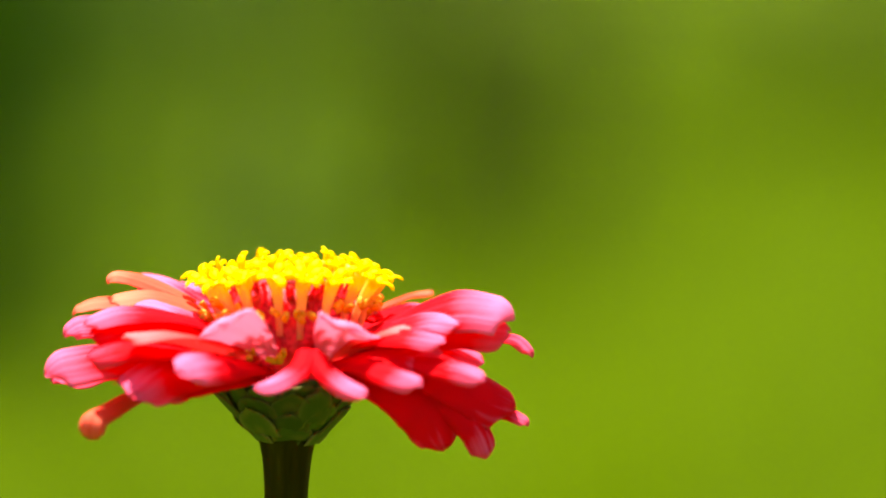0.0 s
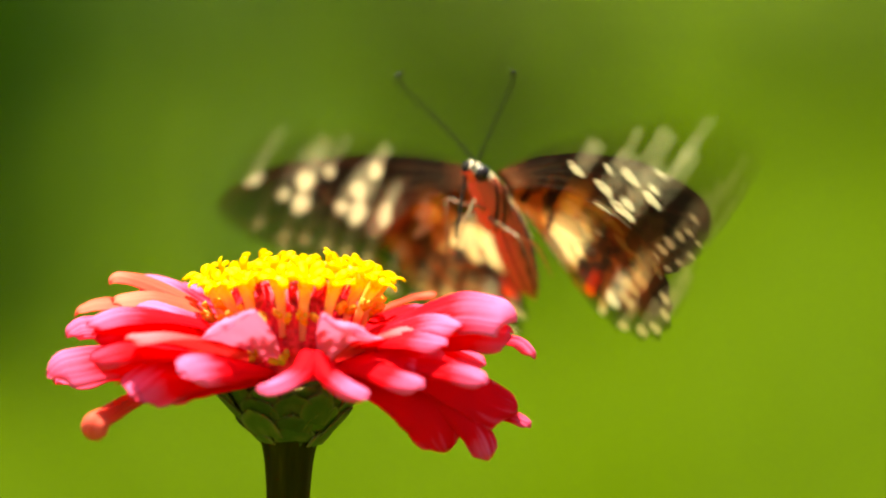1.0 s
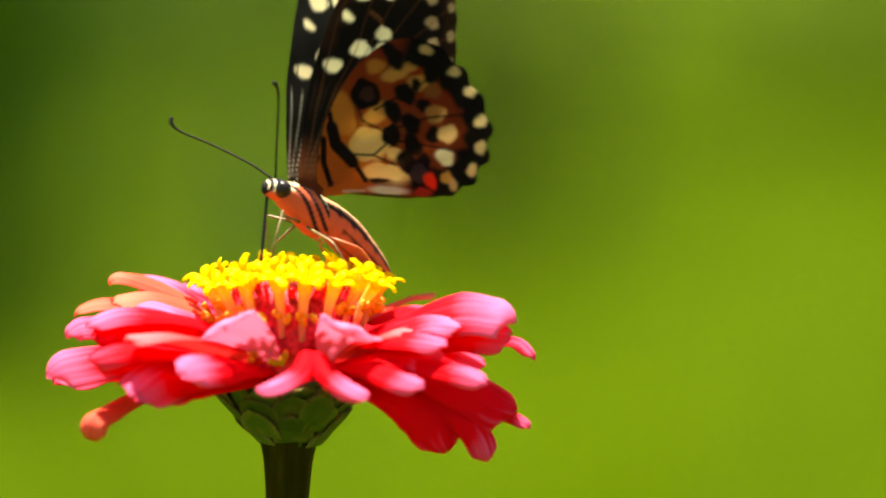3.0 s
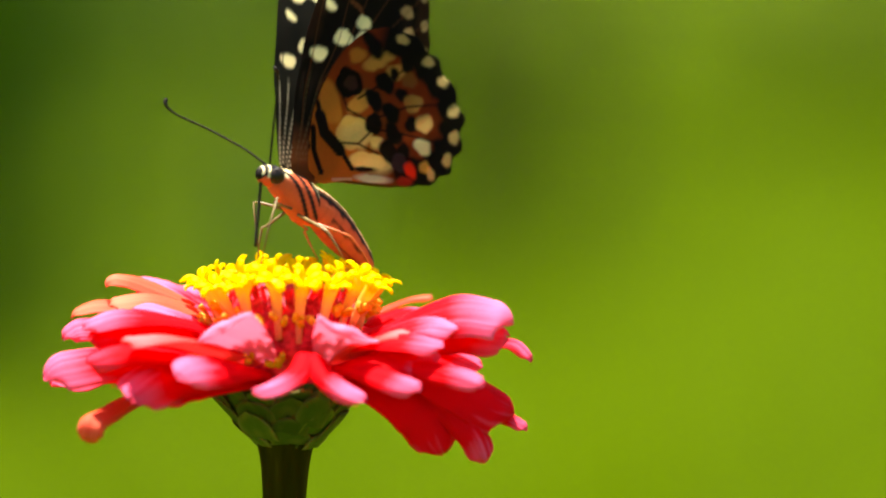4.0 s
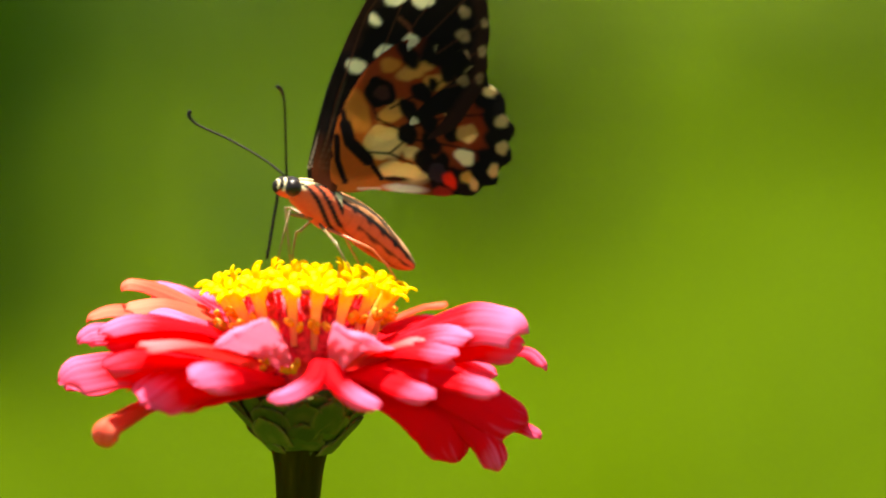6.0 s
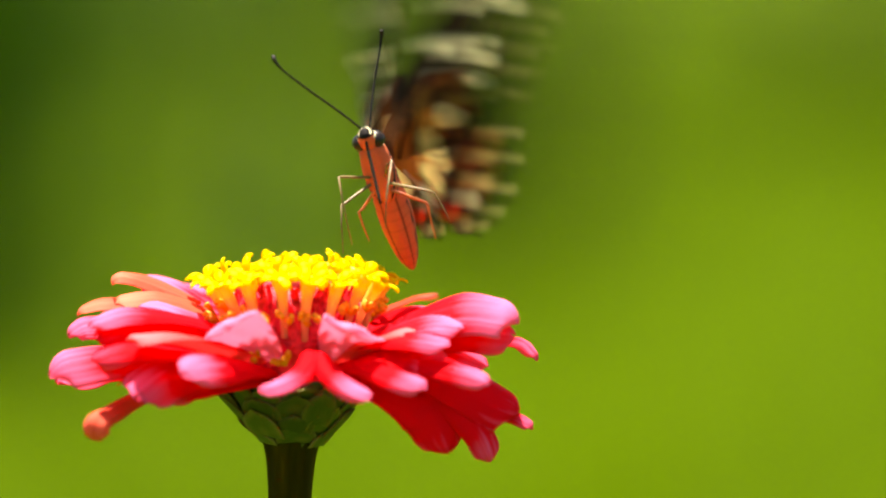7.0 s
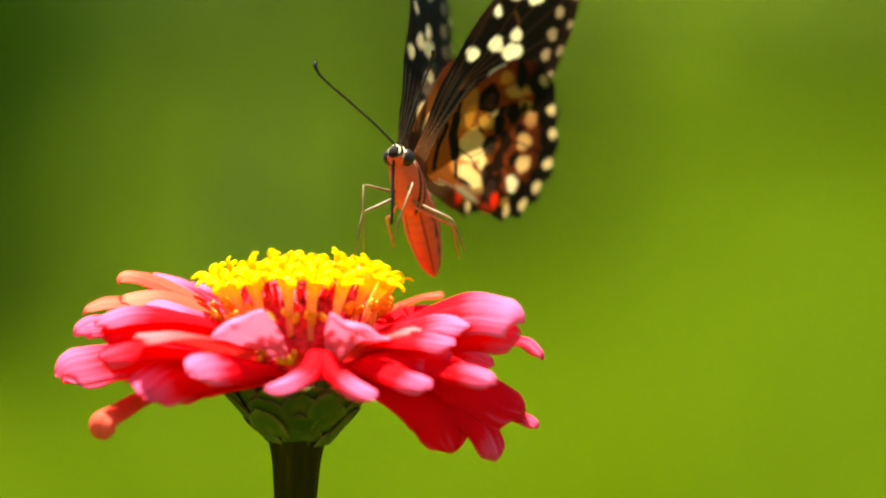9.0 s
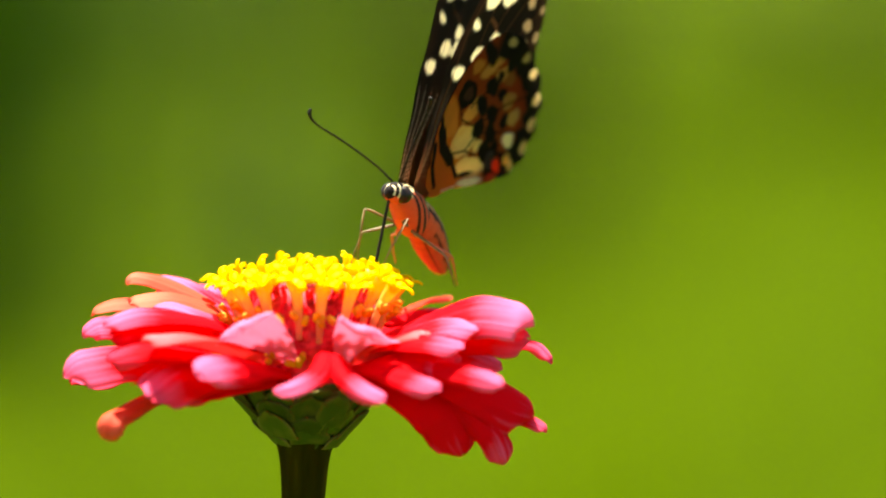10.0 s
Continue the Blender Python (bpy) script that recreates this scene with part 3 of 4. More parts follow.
def bud(z, p, o, rng):
    pieces = []
    for k in range(rng.randint(2, 4)):
        q = p + Vector((rng.uniform(-0.8, 0.8), rng.uniform(-0.8, 0.8), rng.uniform(-0.6, 0.9)))
        d = (o * rng.uniform(0.2, 1) + Vector((rng.uniform(-.6, .6), rng.uniform(-.6, .6), rng.uniform(0.2, 1)))).normalized()
        pts = [q, q + d * 0.8, q + d * 1.4 + o * 0.4, q + d * 1.5 + o * 0.9 - Vector((0, 0, 0.4))]
        pieces.append(tube([x * MM for x in pts], [MM * 0.5, MM * 0.62, MM * 0.5, MM * 0.25], 7))
    v, f = joined(pieces)
    link_mesh("floret_bud", v, f, M_ANTHER, z)


def bract(z, t, h, r, ln, w, lean, rng):
    """A broad rounded scale with a thin paler, reddish-brown margin."""
    o = Vector((math.cos(t), math.sin(t), 0))
    s = Vector((-o.y, o.x, 0))
    flare, curl, shade = rng.uniform(0.0, 1.0), rng.uniform(-1.0, 1.0), rng.uniform(0.6, 1.5)
    wave, off = rng.uniform(0.1, 0.4), rng.uniform(0, 6.28)
    rings, tints, steps = [], [], 11
    for i in range(steps):
        q = i / (steps - 1)
        ww = w * math.sqrt(max(0.02, 1 - max(0, (q - 0.35) / 0.65) ** 2.2)) * (0.85 + 0.15 * min(1, q * 2))
        p = o * (r + lean * ln * q + 0.45 * math.sin(math.pi * q * 0.8) + 0.15 + flare * q ** 3) + Vector((-0.4, 0, h + ln * q)) + s * curl * q * q
        row = []
        for k in range(9):
            v = k / 4 - 1
            row.append(p + s * ww * v - o * (0.55 * v * v + 0.06 * math.cos(v * 9)) * w / 2.4 - Vector((0, 0, 0.25 * abs(v))) + o * wave * q * math.sin(3.1 * v + off) + Vector((0, 0, 0.9 * wave * q * math.sin(2.3 * v + 2 * off))))
            rim = max(abs(v) ** 6, max(0, (q - 0.72) / 0.28))
            rim = min(1, 0.75 * rim + max(0, 0.9 * noise.noise((t * 3 + v * 1.3, q * 2.5, off))))
            tints.append([(a + (b - a) * rim) * shade for a, b in zip((0.042, 0.062, 0.006), (0.130, 0.104, 0.020))])
        row += [x - o * 0.5 for x in reversed(row)]
        tints += list(reversed(tints[-9:]))
        rings.append(row)
    v, f = loft([[x * MM for x in rr] for rr in rings])
    link_mesh("bract", v, f, M_BRACT, z, colours=np.array(tints))


zinnia = build_zinnia()
zinnia.location = HEAD


# ---------------------------------------------------------------- butterfly
BLACK, CREAM, TAN = (0.006, 0.003, 0.002), (0.84, 0.74, 0.42), (0.74, 0.33, 0.06)
ORANGE, RUST, RED = (0.54, 0.115, 0.010), (0.28, 0.026, 0.003), (0.75, 0.030, 0.006)
INK, SLATE, IVORY = (0.007, 0.008, 0.005), (0.030, 0.018, 0.022), (0.90, 0.87, 0.52)

HINDWING = [(0.5, 1.5), (2.6, 8), (2.8, 14), (1.2, 21.7), (-3.0, 28.4), (-9.5, 31.4), (-15.6, 30.6), (-20.4, 28.6), (-25.2, 25.0), (-27.6, 20.8),
            (-27.6, 15.8), (-25.6, 11.6), (-21.3, 8.6), (-16.5, 6.8), (-11.5, 5.2), (-7.1, 3.2), (-2.4, 0.6)]
FOREWING = [(3.2, 0.2), (4.6, 7), (5.3, 16), (4.5, 27), (2.2, 38), (-1.6, 46), (-4.6, 50), (-8, 50.8), (-12.5, 47), (-15.5, 42), (-18.5, 36.5),
            (-19.6, 32.0), (-20.8, 27.5), (-19.8, 22.5), (-17, 16), (-9, 8), (-2, 0.6)]
# u, v, half axes, turn of the long axis  (mm, degrees)
FORE_SPOTS = [(1.9, 21.1, 1.9, 1.2, 165), (-2.5, 25.1, 2.1, 1.4, 165), (-6.1, 28.6, 1.6, 1.2, 170), (-7.2, 25.9, 2.8, 1.5, 155), (-8.4, 22.2, 4.5, 1.7, 151),
              (1.1, 29.6, 1.3, 0.8, 20), (-0.9, 34.4, 2.1, 1.5, 165), (-5.8, 35.9, 2.1, 1.5, 165), (-3.8, 38.6, 1.2, 1.0, 0), (-1.0, 43.5, 1.6, 1.0, 100),
              (-7.3, 13.8, 4.6, 2.2, 150)]
FORE_EDGE = [(-12.9, 40.2, 1.0, 1.1, 0), (-13.6, 36.6, 1.2, 1.0, 20), (-14.6, 32.8, 1.4, 1.1, 0), (-15.8, 29.4, 1.3, 1.1, 0), (-17.0, 25.8, 1.2, 1.0, 0),
             (-10.2, 44.3, 1.1, 0.9, 0), (-17.6, 36.2, 0.8, 0.8, 0), (-18.7, 31.6, 0.8, 1.0, 0), (-19.7, 27.2, 0.8, 1.0, 0), (-15.2, 40.6, 0.8, 0.8, 0)]
HIND_CREAM = [(-6.0, 11.4, 4.0, 2.7, 148), (-10.9, 11.9, 1.4, 0.9, 149), (-10.8, 8.2, 4.6, 1.5, 163), (-14.0, 24.4, 1.6, 1.3, 153), (-15.9, 21.0, 2.0, 1.5, 150),
              (-19.3, 18.9, 1.9, 1.5, 151), (-20.4, 15.2, 1.8, 1.4, 176)]
HIND_TAN = [(0.2, 13.7, 3.6, 2.3, 60), (-5.6, 16.6, 3.0, 1.4, 124), (-10.9, 24.4, 2.4, 1.3, 145), (-6.1, 24.0, 2.6, 1.2, 143), (-12.6, 27.4, 1.8, 1.0, 150),
            (-2.2, 23.6, 1.8, 1.2, 150), (-8.2, 26.6, 1.6, 1.2, 150)]
HIND_EDGE = [(-10.0, 30.0, 1.3, 0.8, 170), (-16.3, 28.9, 1.2, 0.9, 165), (-20.6, 27.1, 1.2, 0.9, 150), (-24.3, 23.4, 1.3, 1.0, 130), (-26.1, 19.4, 1.2, 1.0, 110),
             (-26.0, 15.2, 1.2, 0.9, 90), (-23.4, 11.6, 1.2, 0.8, 45)]
HIND_BLACK = [(-9.3, 21.8, 1.9, 1.4, 8), (-8.2, 18.2, 1.9, 1.3, 28), (-12.2, 17.6, 1.8, 1.4, 18), (-13.9, 14.6, 2.0, 1.3, 24), (-13.2, 21.4, 1.2, 1.0, 163),
              (-12.4, 26.4, 1.7, 1.0, 30), (-14.2, 11.4, 2.3, 1.5, 26), (-4.6, 26.6, 2.4, 1.3, 30), (-9.4, 14.4, 1.6, 1.6, 0), (-16.8, 17.6, 1.2, 1.3, 0),
              (-10.6, 23.9, 1.1, 0.8, 60), (-16.9, 12.8, 1.2, 1.3, 0)]


def polar_outline(points, scallop):
    c = np.array(curve_through(points, 14, closed=True))
    k = np.arange(len(c))
    n = np.roll(c, -1, 0) - np.roll(c, 1, 0)
    n = np.c_[-n[:, 1], n[:, 0]] / (np.linalg.norm(n, axis=1)[:, None] + 1e-9)
    amount = scallop * np.clip(np.sin(np.pi * (k / 14 - 4) / (len(points) - 7)), 0, 1)
    return c + n * (amount * np.cos(2 * np.pi * k / 14))[:, None]


def ellipse_mask(u, v, spot, soft=0.18):
    a, b, ra, rb, turn = spot
    t = radians(turn)
    p, q = (u - a) * math.cos(t) + (v - b) * math.sin(t), -(u - a) * math.sin(t) + (v - b) * math.cos(t)
    ragged = 1 + 0.07 * np.sin(3 * np.arctan2(q, p) + a * 5) + 0.05 * np.sin(5 * np.arctan2(q, p) + b * 7)
    d = np.sqrt((p / ra) ** 2 + (q / rb) ** 2) / ragged
    return np.clip((1 - d) * min(ra, rb) / soft + 0.5, 0, 1)


def line_mask(u, v, points, width, soft=0.15):
    best = np.full(u.shape, 1e9)
    for (a, b), (c, d) in zip(points, points[1:]):
        t = np.clip(((u - a) * (c - a) + (v - b) * (d - b)) / ((c - a) ** 2 + (d - b) ** 2), 0, 1)
        best = np.minimum(best, np.hypot(u - a - t * (c - a), v - b - t * (d - b)))
    return np.clip((width / 2 - best) / soft + 0.5, 0, 1)


def lay(col, colour, mask):
    return col + (np.array(colour)[None] - col) * mask[:, None]


def fore_veins(u, v):
    m = np.zeros(u.shape)
    for tip in ((-4, 50), (-11, 48), (-15, 42.5), (-18, 37), (-19.4, 32.4), (-20.6, 27.5)):
        m = np.maximum(m, line_mask(u, v, [(1.0, 15.0), (0.25 * tip[0] - 0.8, 0.3 * tip[1] + 10), tip], 0.22))
    return np.maximum(m, line_mask(u, v, [(2.5, 1), (3.4, 14), (2.8, 30), (-3, 48)], 0.3))


def fore_under(u, v, rim):
    col = lay(np.zeros((len(u), 3)), BLACK, np.ones(len(u)))
    base = np.clip((15 - np.hypot(u - 1, v)) / 6, 0, 1)
    rays = np.zeros(len(u))
    for k in range(5):
        e = (-7.5 + 2.6 * k, 18.5)
        rays = np.maximum(rays, line_mask(u, v, [(1.2 + 0.5 * k, 3), e], 0.45) * (0.55 + 0.45 * np.sin(v * 6 + k)))
    col = lay(col, (0.30, 0.17, 0.07), np.clip(rays, 0, 1) * np.clip((19 - v) / 3, 0, 1) * 0.35)
    col = lay(col, (0.30, 0.055, 0.012), base * np.clip((9 - v) / 6, 0, 1) * 0.55)
    col = lay(col, (0.20, 0.05, 0.02), np.clip((3.2 - rim) / 1.2, 0, 1) * 0.12)
    col = lay(col, (0.20, 0.05, 0.015), line_mask(u, v, [(-3.0, 31.4), (-4.8, 31.0), (-5.6, 30.0)], 0.7))
    for s in FORE_SPOTS:
        col = lay(col, CREAM, ellipse_mask(u, v, (s[0], s[1], s[2] * 0.96, s[3] * 0.96, s[4]), 0.25))
    for s in FORE_EDGE:
        col = lay(col, (0.34, 0.20, 0.075), ellipse_mask(u, v, (s[0], s[1], s[2] * 0.9, s[3] * 0.9, s[4]), 0.4))
    return lay(col, (0.12, 0.03, 0.01), fore_veins(u, v) * 0.65)


def fore_upper(u, v, rim):
    col = lay(np.zeros((len(u), 3)), INK, np.ones(len(u)))
    dots = np.zeros(len(u))
    for k in range(7):
        dots = np.maximum(dots, line_mask(u, v, [(0.5 + 0.55 * k, 2), (-9.5 + 2.3 * k, 18.0)], 0.42) * (np.sin(v * 7 + 2.1 * k) > 0.05))
    col = lay(col, (0.74, 0.72, 0.50), dots * np.clip((18 - v) / 2, 0, 1) * 0.85)
    for s in FORE_SPOTS[:4] + FORE_SPOTS[5:] + [(-7.8, 19.6, 3.6, 2.3, 150), (-8.8, 13.6, 3.6, 2.1, 135), (-5.4, 8.8, 2.2, 1.0, 130)]:
        col = lay(col, IVORY, ellipse_mask(u, v, s))
    for s in FORE_EDGE:
        col = lay(col, (0.42, 0.40, 0.25), ellipse_mask(u, v, s) * 0.8)
    return lay(col, INK, fore_veins(u, v) * 0.8)


def hind_under(u, v, rim):
    r = np.hypot(u, v)
    col = lay(np.zeros((len(u), 3)), RUST, np.ones(len(u)))
    col = lay(col, (0.34, 0.075, 0.010), np.clip((24 - np.hypot(u + 2, v - 2)) / 9, 0, 1) * 0.45)
    col = lay(col, ORANGE, np.clip((12.5 - np.hypot(u - 1, v - 1)) / 1.5, 0, 1))
    for s in HIND_TAN:
        col = lay(col, TAN if s[0] < -4 else (0.66, 0.22, 0.025), ellipse_mask(u, v, s, 0.5))
    band = np.clip((5.0 - rim) / 0.8 + 0.25 * np.sin(u * 1.9) + 0.25 * np.sin(v * 2.3), 0, 1) * np.clip((v - 6.5) / 1.5, 0, 1)
    band *= np.clip((r - 16.5) / 2, 0, 1) * np.clip((-u - 4) / 3, 0, 1)
    col = lay(col, BLACK, band)
    for s in HIND_CREAM[:3]:
        warm = s[0] > -7
        col = lay(col, (0.84, 0.50, 0.14) if warm else (0.88, 0.60, 0.19), ellipse_mask(u, v, s, 0.3))
        col = lay(col, (0.90, 0.62, 0.22) if warm else (0.94, 0.70, 0.26), ellipse_mask(u, v, (s[0] - 0.7, s[1] - 0.3, s[2] * 0.8, s[3] * 0.8, s[4]), 1.0))
    for s in HIND_BLACK:
        col = lay(col, BLACK, ellipse_mask(u, v, (s[0], s[1], s[2] * 1.18, s[3] * 1.15, s[4]), 0.45))
    col = lay(col, BLACK, ellipse_mask(u, v, (-2.3, 18.7, 2.9, 2.5, 160)))
    col = lay(col, (0.055, 0.016, 0.012), ellipse_mask(u, v, (-2.7, 18.8, 1.4, 1.2, 160), 0.4))
    for s, c in zip(HIND_CREAM[3:], ((0.26, 0.075, 0.014), (0.40, 0.17, 0.035), (0.48, 0.26, 0.07), CREAM)):
        col = lay(col, c, ellipse_mask(u, v, s, 0.4))
    for s in HIND_EDGE:
        col = lay(col, (0.56, 0.38, 0.14), ellipse_mask(u, v, s, 0.35))
    col = lay(col, SLATE, ellipse_mask(u, v, (-16.8, 10.6, 1.8, 1.6, 0)))
    col = lay(col, RED, ellipse_mask(u, v, (-19.2, 10.4, 1.5, 1.1, 30), 0.5))
    col = lay(col, (0.85, 0.40, 0.06), ellipse_mask(u, v, (-21.8, 12.1, 0.9, 1.1, 30), 0.4))
    col = lay(col, (0.45, 0.02, 0.008), ellipse_mask(u, v, (-18.6, 8.0, 1.7, 0.8, 160), 0.4))
    # black basal bars and veins
    col = lay(col, BLACK, line_mask(u, v, [(2.6, 13.0), (0.2, 9.0), (-4.8, 7.4), (-7.6, 5.6)], 1.0))
    col = lay(col, BLACK, line_mask(u, v, [(1.4, 11.0), (-0.2, 8.8), (-4.2, 7.5)], 2.3))
    col = lay(col, BLACK, line_mask(u, v, [(2.2, 8.6), (0.8, 5.2), (-1.8, 2.4)], 1.1))
    col = lay(col, BLACK, line_mask(u, v, [(2.7, 6.6), (1.8, 5.4), (2.0, 4.2)], 0.45))
    for path in ([(-3.4, 8.4), (-7.6, 10.0), (-9.4, 13.2)], [(-7.6, 10.0), (-12.0, 10.2)], [(-3.5, 14.4), (-8.6, 14.4)], [(-3.5, 14.4), (-1.4, 16.6)],
                 [(-8.4, 14.6), (-15, 20), (-24.5, 25)], [(-9, 13.5), (-18, 16), (-27, 18)], [(-5, 17), (-11, 24), (-16, 30)]):
        col = lay(col, BLACK, line_mask(u, v, path, 0.42) * 0.9)
    col = lay(col, BLACK, ellipse_mask(u, v, (-10.0, 6.5, 2.6, 0.45, 158), 0.3))
    return lay(col, (0.86, 0.78, 0.54), np.maximum(ellipse_mask(u, v, (-12.0, 5.6, 3.6, 0.7, 160), 0.4), 0.5 * line_mask(u, v, [(-4.5, 2.2), (-8, 3.8)], 0.5)))


def hind_upper(u, v, rim):
    col = lay(np.zeros((len(u), 3)), INK, np.ones(len(u)))
    col = lay(col, (0.40, 0.13, 0.03), np.clip((23 - np.hypot(u + 2, v - 2)) / 4, 0, 1) * 0.22)
    col = lay(col, (0.16, 0.09, 0.04), np.clip((9.5 - np.hypot(u - 1, v - 1)) / 2, 0, 1) * 0.5)
    for s in ((-5, 12, 6.0, 4.6, 150), (-9, 9, 5.4, 3.0, 160)):
        col = lay(col, (0.88, 0.82, 0.44), ellipse_mask(u, v, s))
    for s in HIND_CREAM[3:] + HIND_EDGE:
        col = lay(col, CREAM, ellipse_mask(u, v, s))
    col = lay(col, RED, ellipse_mask(u, v, (-19.4, 10.4, 1.2, 1.3, 30), 0.4))
    return lay(col, INK, line_mask(u, v, [(-3, 8), (-9, 13.5), (-24, 24)], 0.4))


def wing(name, outline, under, upper, side, parent, label, scallop, lift):
    """A two-sided wing in its own plane: u forward, v outward from the hinge; side +1 for the insect's left wing."""
    edge = polar_outline(outline, scallop)
    root = np.array(outline[0]) * 0.5 + np.array(outline[-1]) * 0.5
    edge = np.vstack([edge[:-6]])
    n, m = len(edge), 110
    ts = np.linspace(0.0, 1.0, m) ** 0.85
    uv = root[None, None] + (edge[:, None] - root) * ts[None, :, None]
    u, v = uv[..., 0].ravel(), uv[..., 1].ravel()
    rim = np.min(np.stack([np.hypot(u - a, v - b) for a, b in edge[40::5]]), 0)
    camber = 0.0016 * v * (40 - v) + 0.10 * np.sin(v * 0.5 + u * 0.3) + 0.05 * np.sin(np.arctan2(v, u + 0.01) * 34) * np.clip(np.hypot(u, v) / 25, 0, 1) ** 2
    verts, cols = [], []
    for off, fn in ((0.05, upper), (-0.05, under)):
        z = camber + off * (1 - np.tile(ts, n) ** 8) + 0.01 * math.copysign(1, off) + lift
        verts.append(np.c_[u, v * side, z] * MM)
        cols.append(fn(u, v, rim))
    faces = []
    o = n * m
    for i in range(n - 1):
        for j in range(m - 1):
            k = i * m + j
            q = (k, k + 1, k + m + 1, k + m)
            if side > 0:
                q = q[::-1]
            faces.append(q)
            faces.append(tuple(x + o for x in q[::-1]))
    rimline = [i * m + m - 1 for i in range(n)]
    for a, b in zip(rimline, rimline[1:]):
        faces.append((a, b, b + o, a + o) if side > 0 else (b, a, a + o, b + o))
    return link_mesh(name, np.vstack(verts), faces, M_WING, parent, label, colours=np.vstack(cols))


def body_of_rings(name, stations, parent, label, paint, n=48):
    """A tapering body along x: stations are x, centre z, half width, half height (mm)."""
    st = curve_through(stations, 10)
    rings, cols = [], []
    for k, (x, zc, w, h) in enumerate(st):
        for j in range(n):
            t = 2 * math.pi * j / n
            f = 1 + 0.035 * noise.noise((x * 2.2, math.cos(t) * 3, math.sin(t) * 3))
            rings.append((x * MM, w * f * math.sin(t) * MM, (zc + h * f * math.cos(t)) * MM))
            cols.append(paint(x, abs(math.degrees(math.atan2(math.sin(t), math.cos(t)))), k / (len(st) - 1)))
    v, f = loft([rings[i * n:(i + 1) * n] for i in range(len(st))])
    return link_mesh(name, v, f, M_BODY, parent, label, colours=np.array(cols))


CORAL, FUR = (0.52, 0.090, 0.030), (0.66, 0.55, 0.28)


def stripe(value, centre, half):
    return max(0.0, min(1.0, (half - abs(value - centre)) / 2.0 + 0.5))


def blend(a, b, k):
    return tuple(x + (y - x) * k for x, y in zip(a, b))


def paint_thorax(x, ang, s):
    c = blend(CORAL, BLACK, stripe(ang, 0, 40))
    c = blend(c, FUR, max(stripe(ang, 40, 8), stripe(ang, 12, 6)) * max(0, min(1, (x - 1.8) / 0.8)))
    c = blend(c, (0.80, 0.70, 0.42), stripe(ang, 66, 16) * max(0, min(1, (x - 3.7) / 0.4)))
    c = blend(c, FUR, stripe(ang, 46, 16) * max(0, min(1, (2.0 - abs(x + 2.8)) / 0.6)))
    for k in (-3.8, -0.6, 2.5):
        c = blend(c, BLACK, max(0, min(1, (0.55 + 0.40 * math.sin(radians(ang)) - abs(x - k + (ang - 80) * 0.095)) / 0.3)) * (44 < ang < 166))
    return blend(c, (0.60, 0.12, 0.045), 0.5 * (ang > 155))


def paint_abdomen(x, ang, s):
    c = blend((0.38, 0.15, 0.055), BLACK, 0.6 * stripe(ang, 0, 10))
    c = blend(c, (0.62, 0.50, 0.28), 0.4 * stripe(ang, 33, 8))
    c = blend(c, CORAL, stripe(ang, 125, 62))
    c = blend(c, BLACK, stripe(ang, 64, 10 + 2 * math.sin(x * 2.1)))
    c = blend(c, BLACK, 0.85 * stripe(ang, 108, 4.5 + math.sin(x * 1.7)) * (s > 0.22))
    c = blend(c, BLACK, 0.7 * stripe(ang, 150, 4.0 + 1.2 * math.sin(x * 2.3)))
    return c if math.sin(x * 3.4) < 0.93 else blend(c, BLACK, 0.15)


def paint_head(x, ang, s):
    lean = x + (ang - 70) * 0.006
    cream = (7.1 < lean < 7.5 and 24 < ang < 130) or (8.1 < lean < 8.35 and 24 < ang < 120)
    band = (0.80, 0.70, 0.42) if cream else BLACK
    return blend(band, (0.55, 0.10, 0.035), stripe(ang, 150, 30) if x < 7.6 else 0.0)


LEGS = []  # legs and proboscis, each with its hinge (mm)


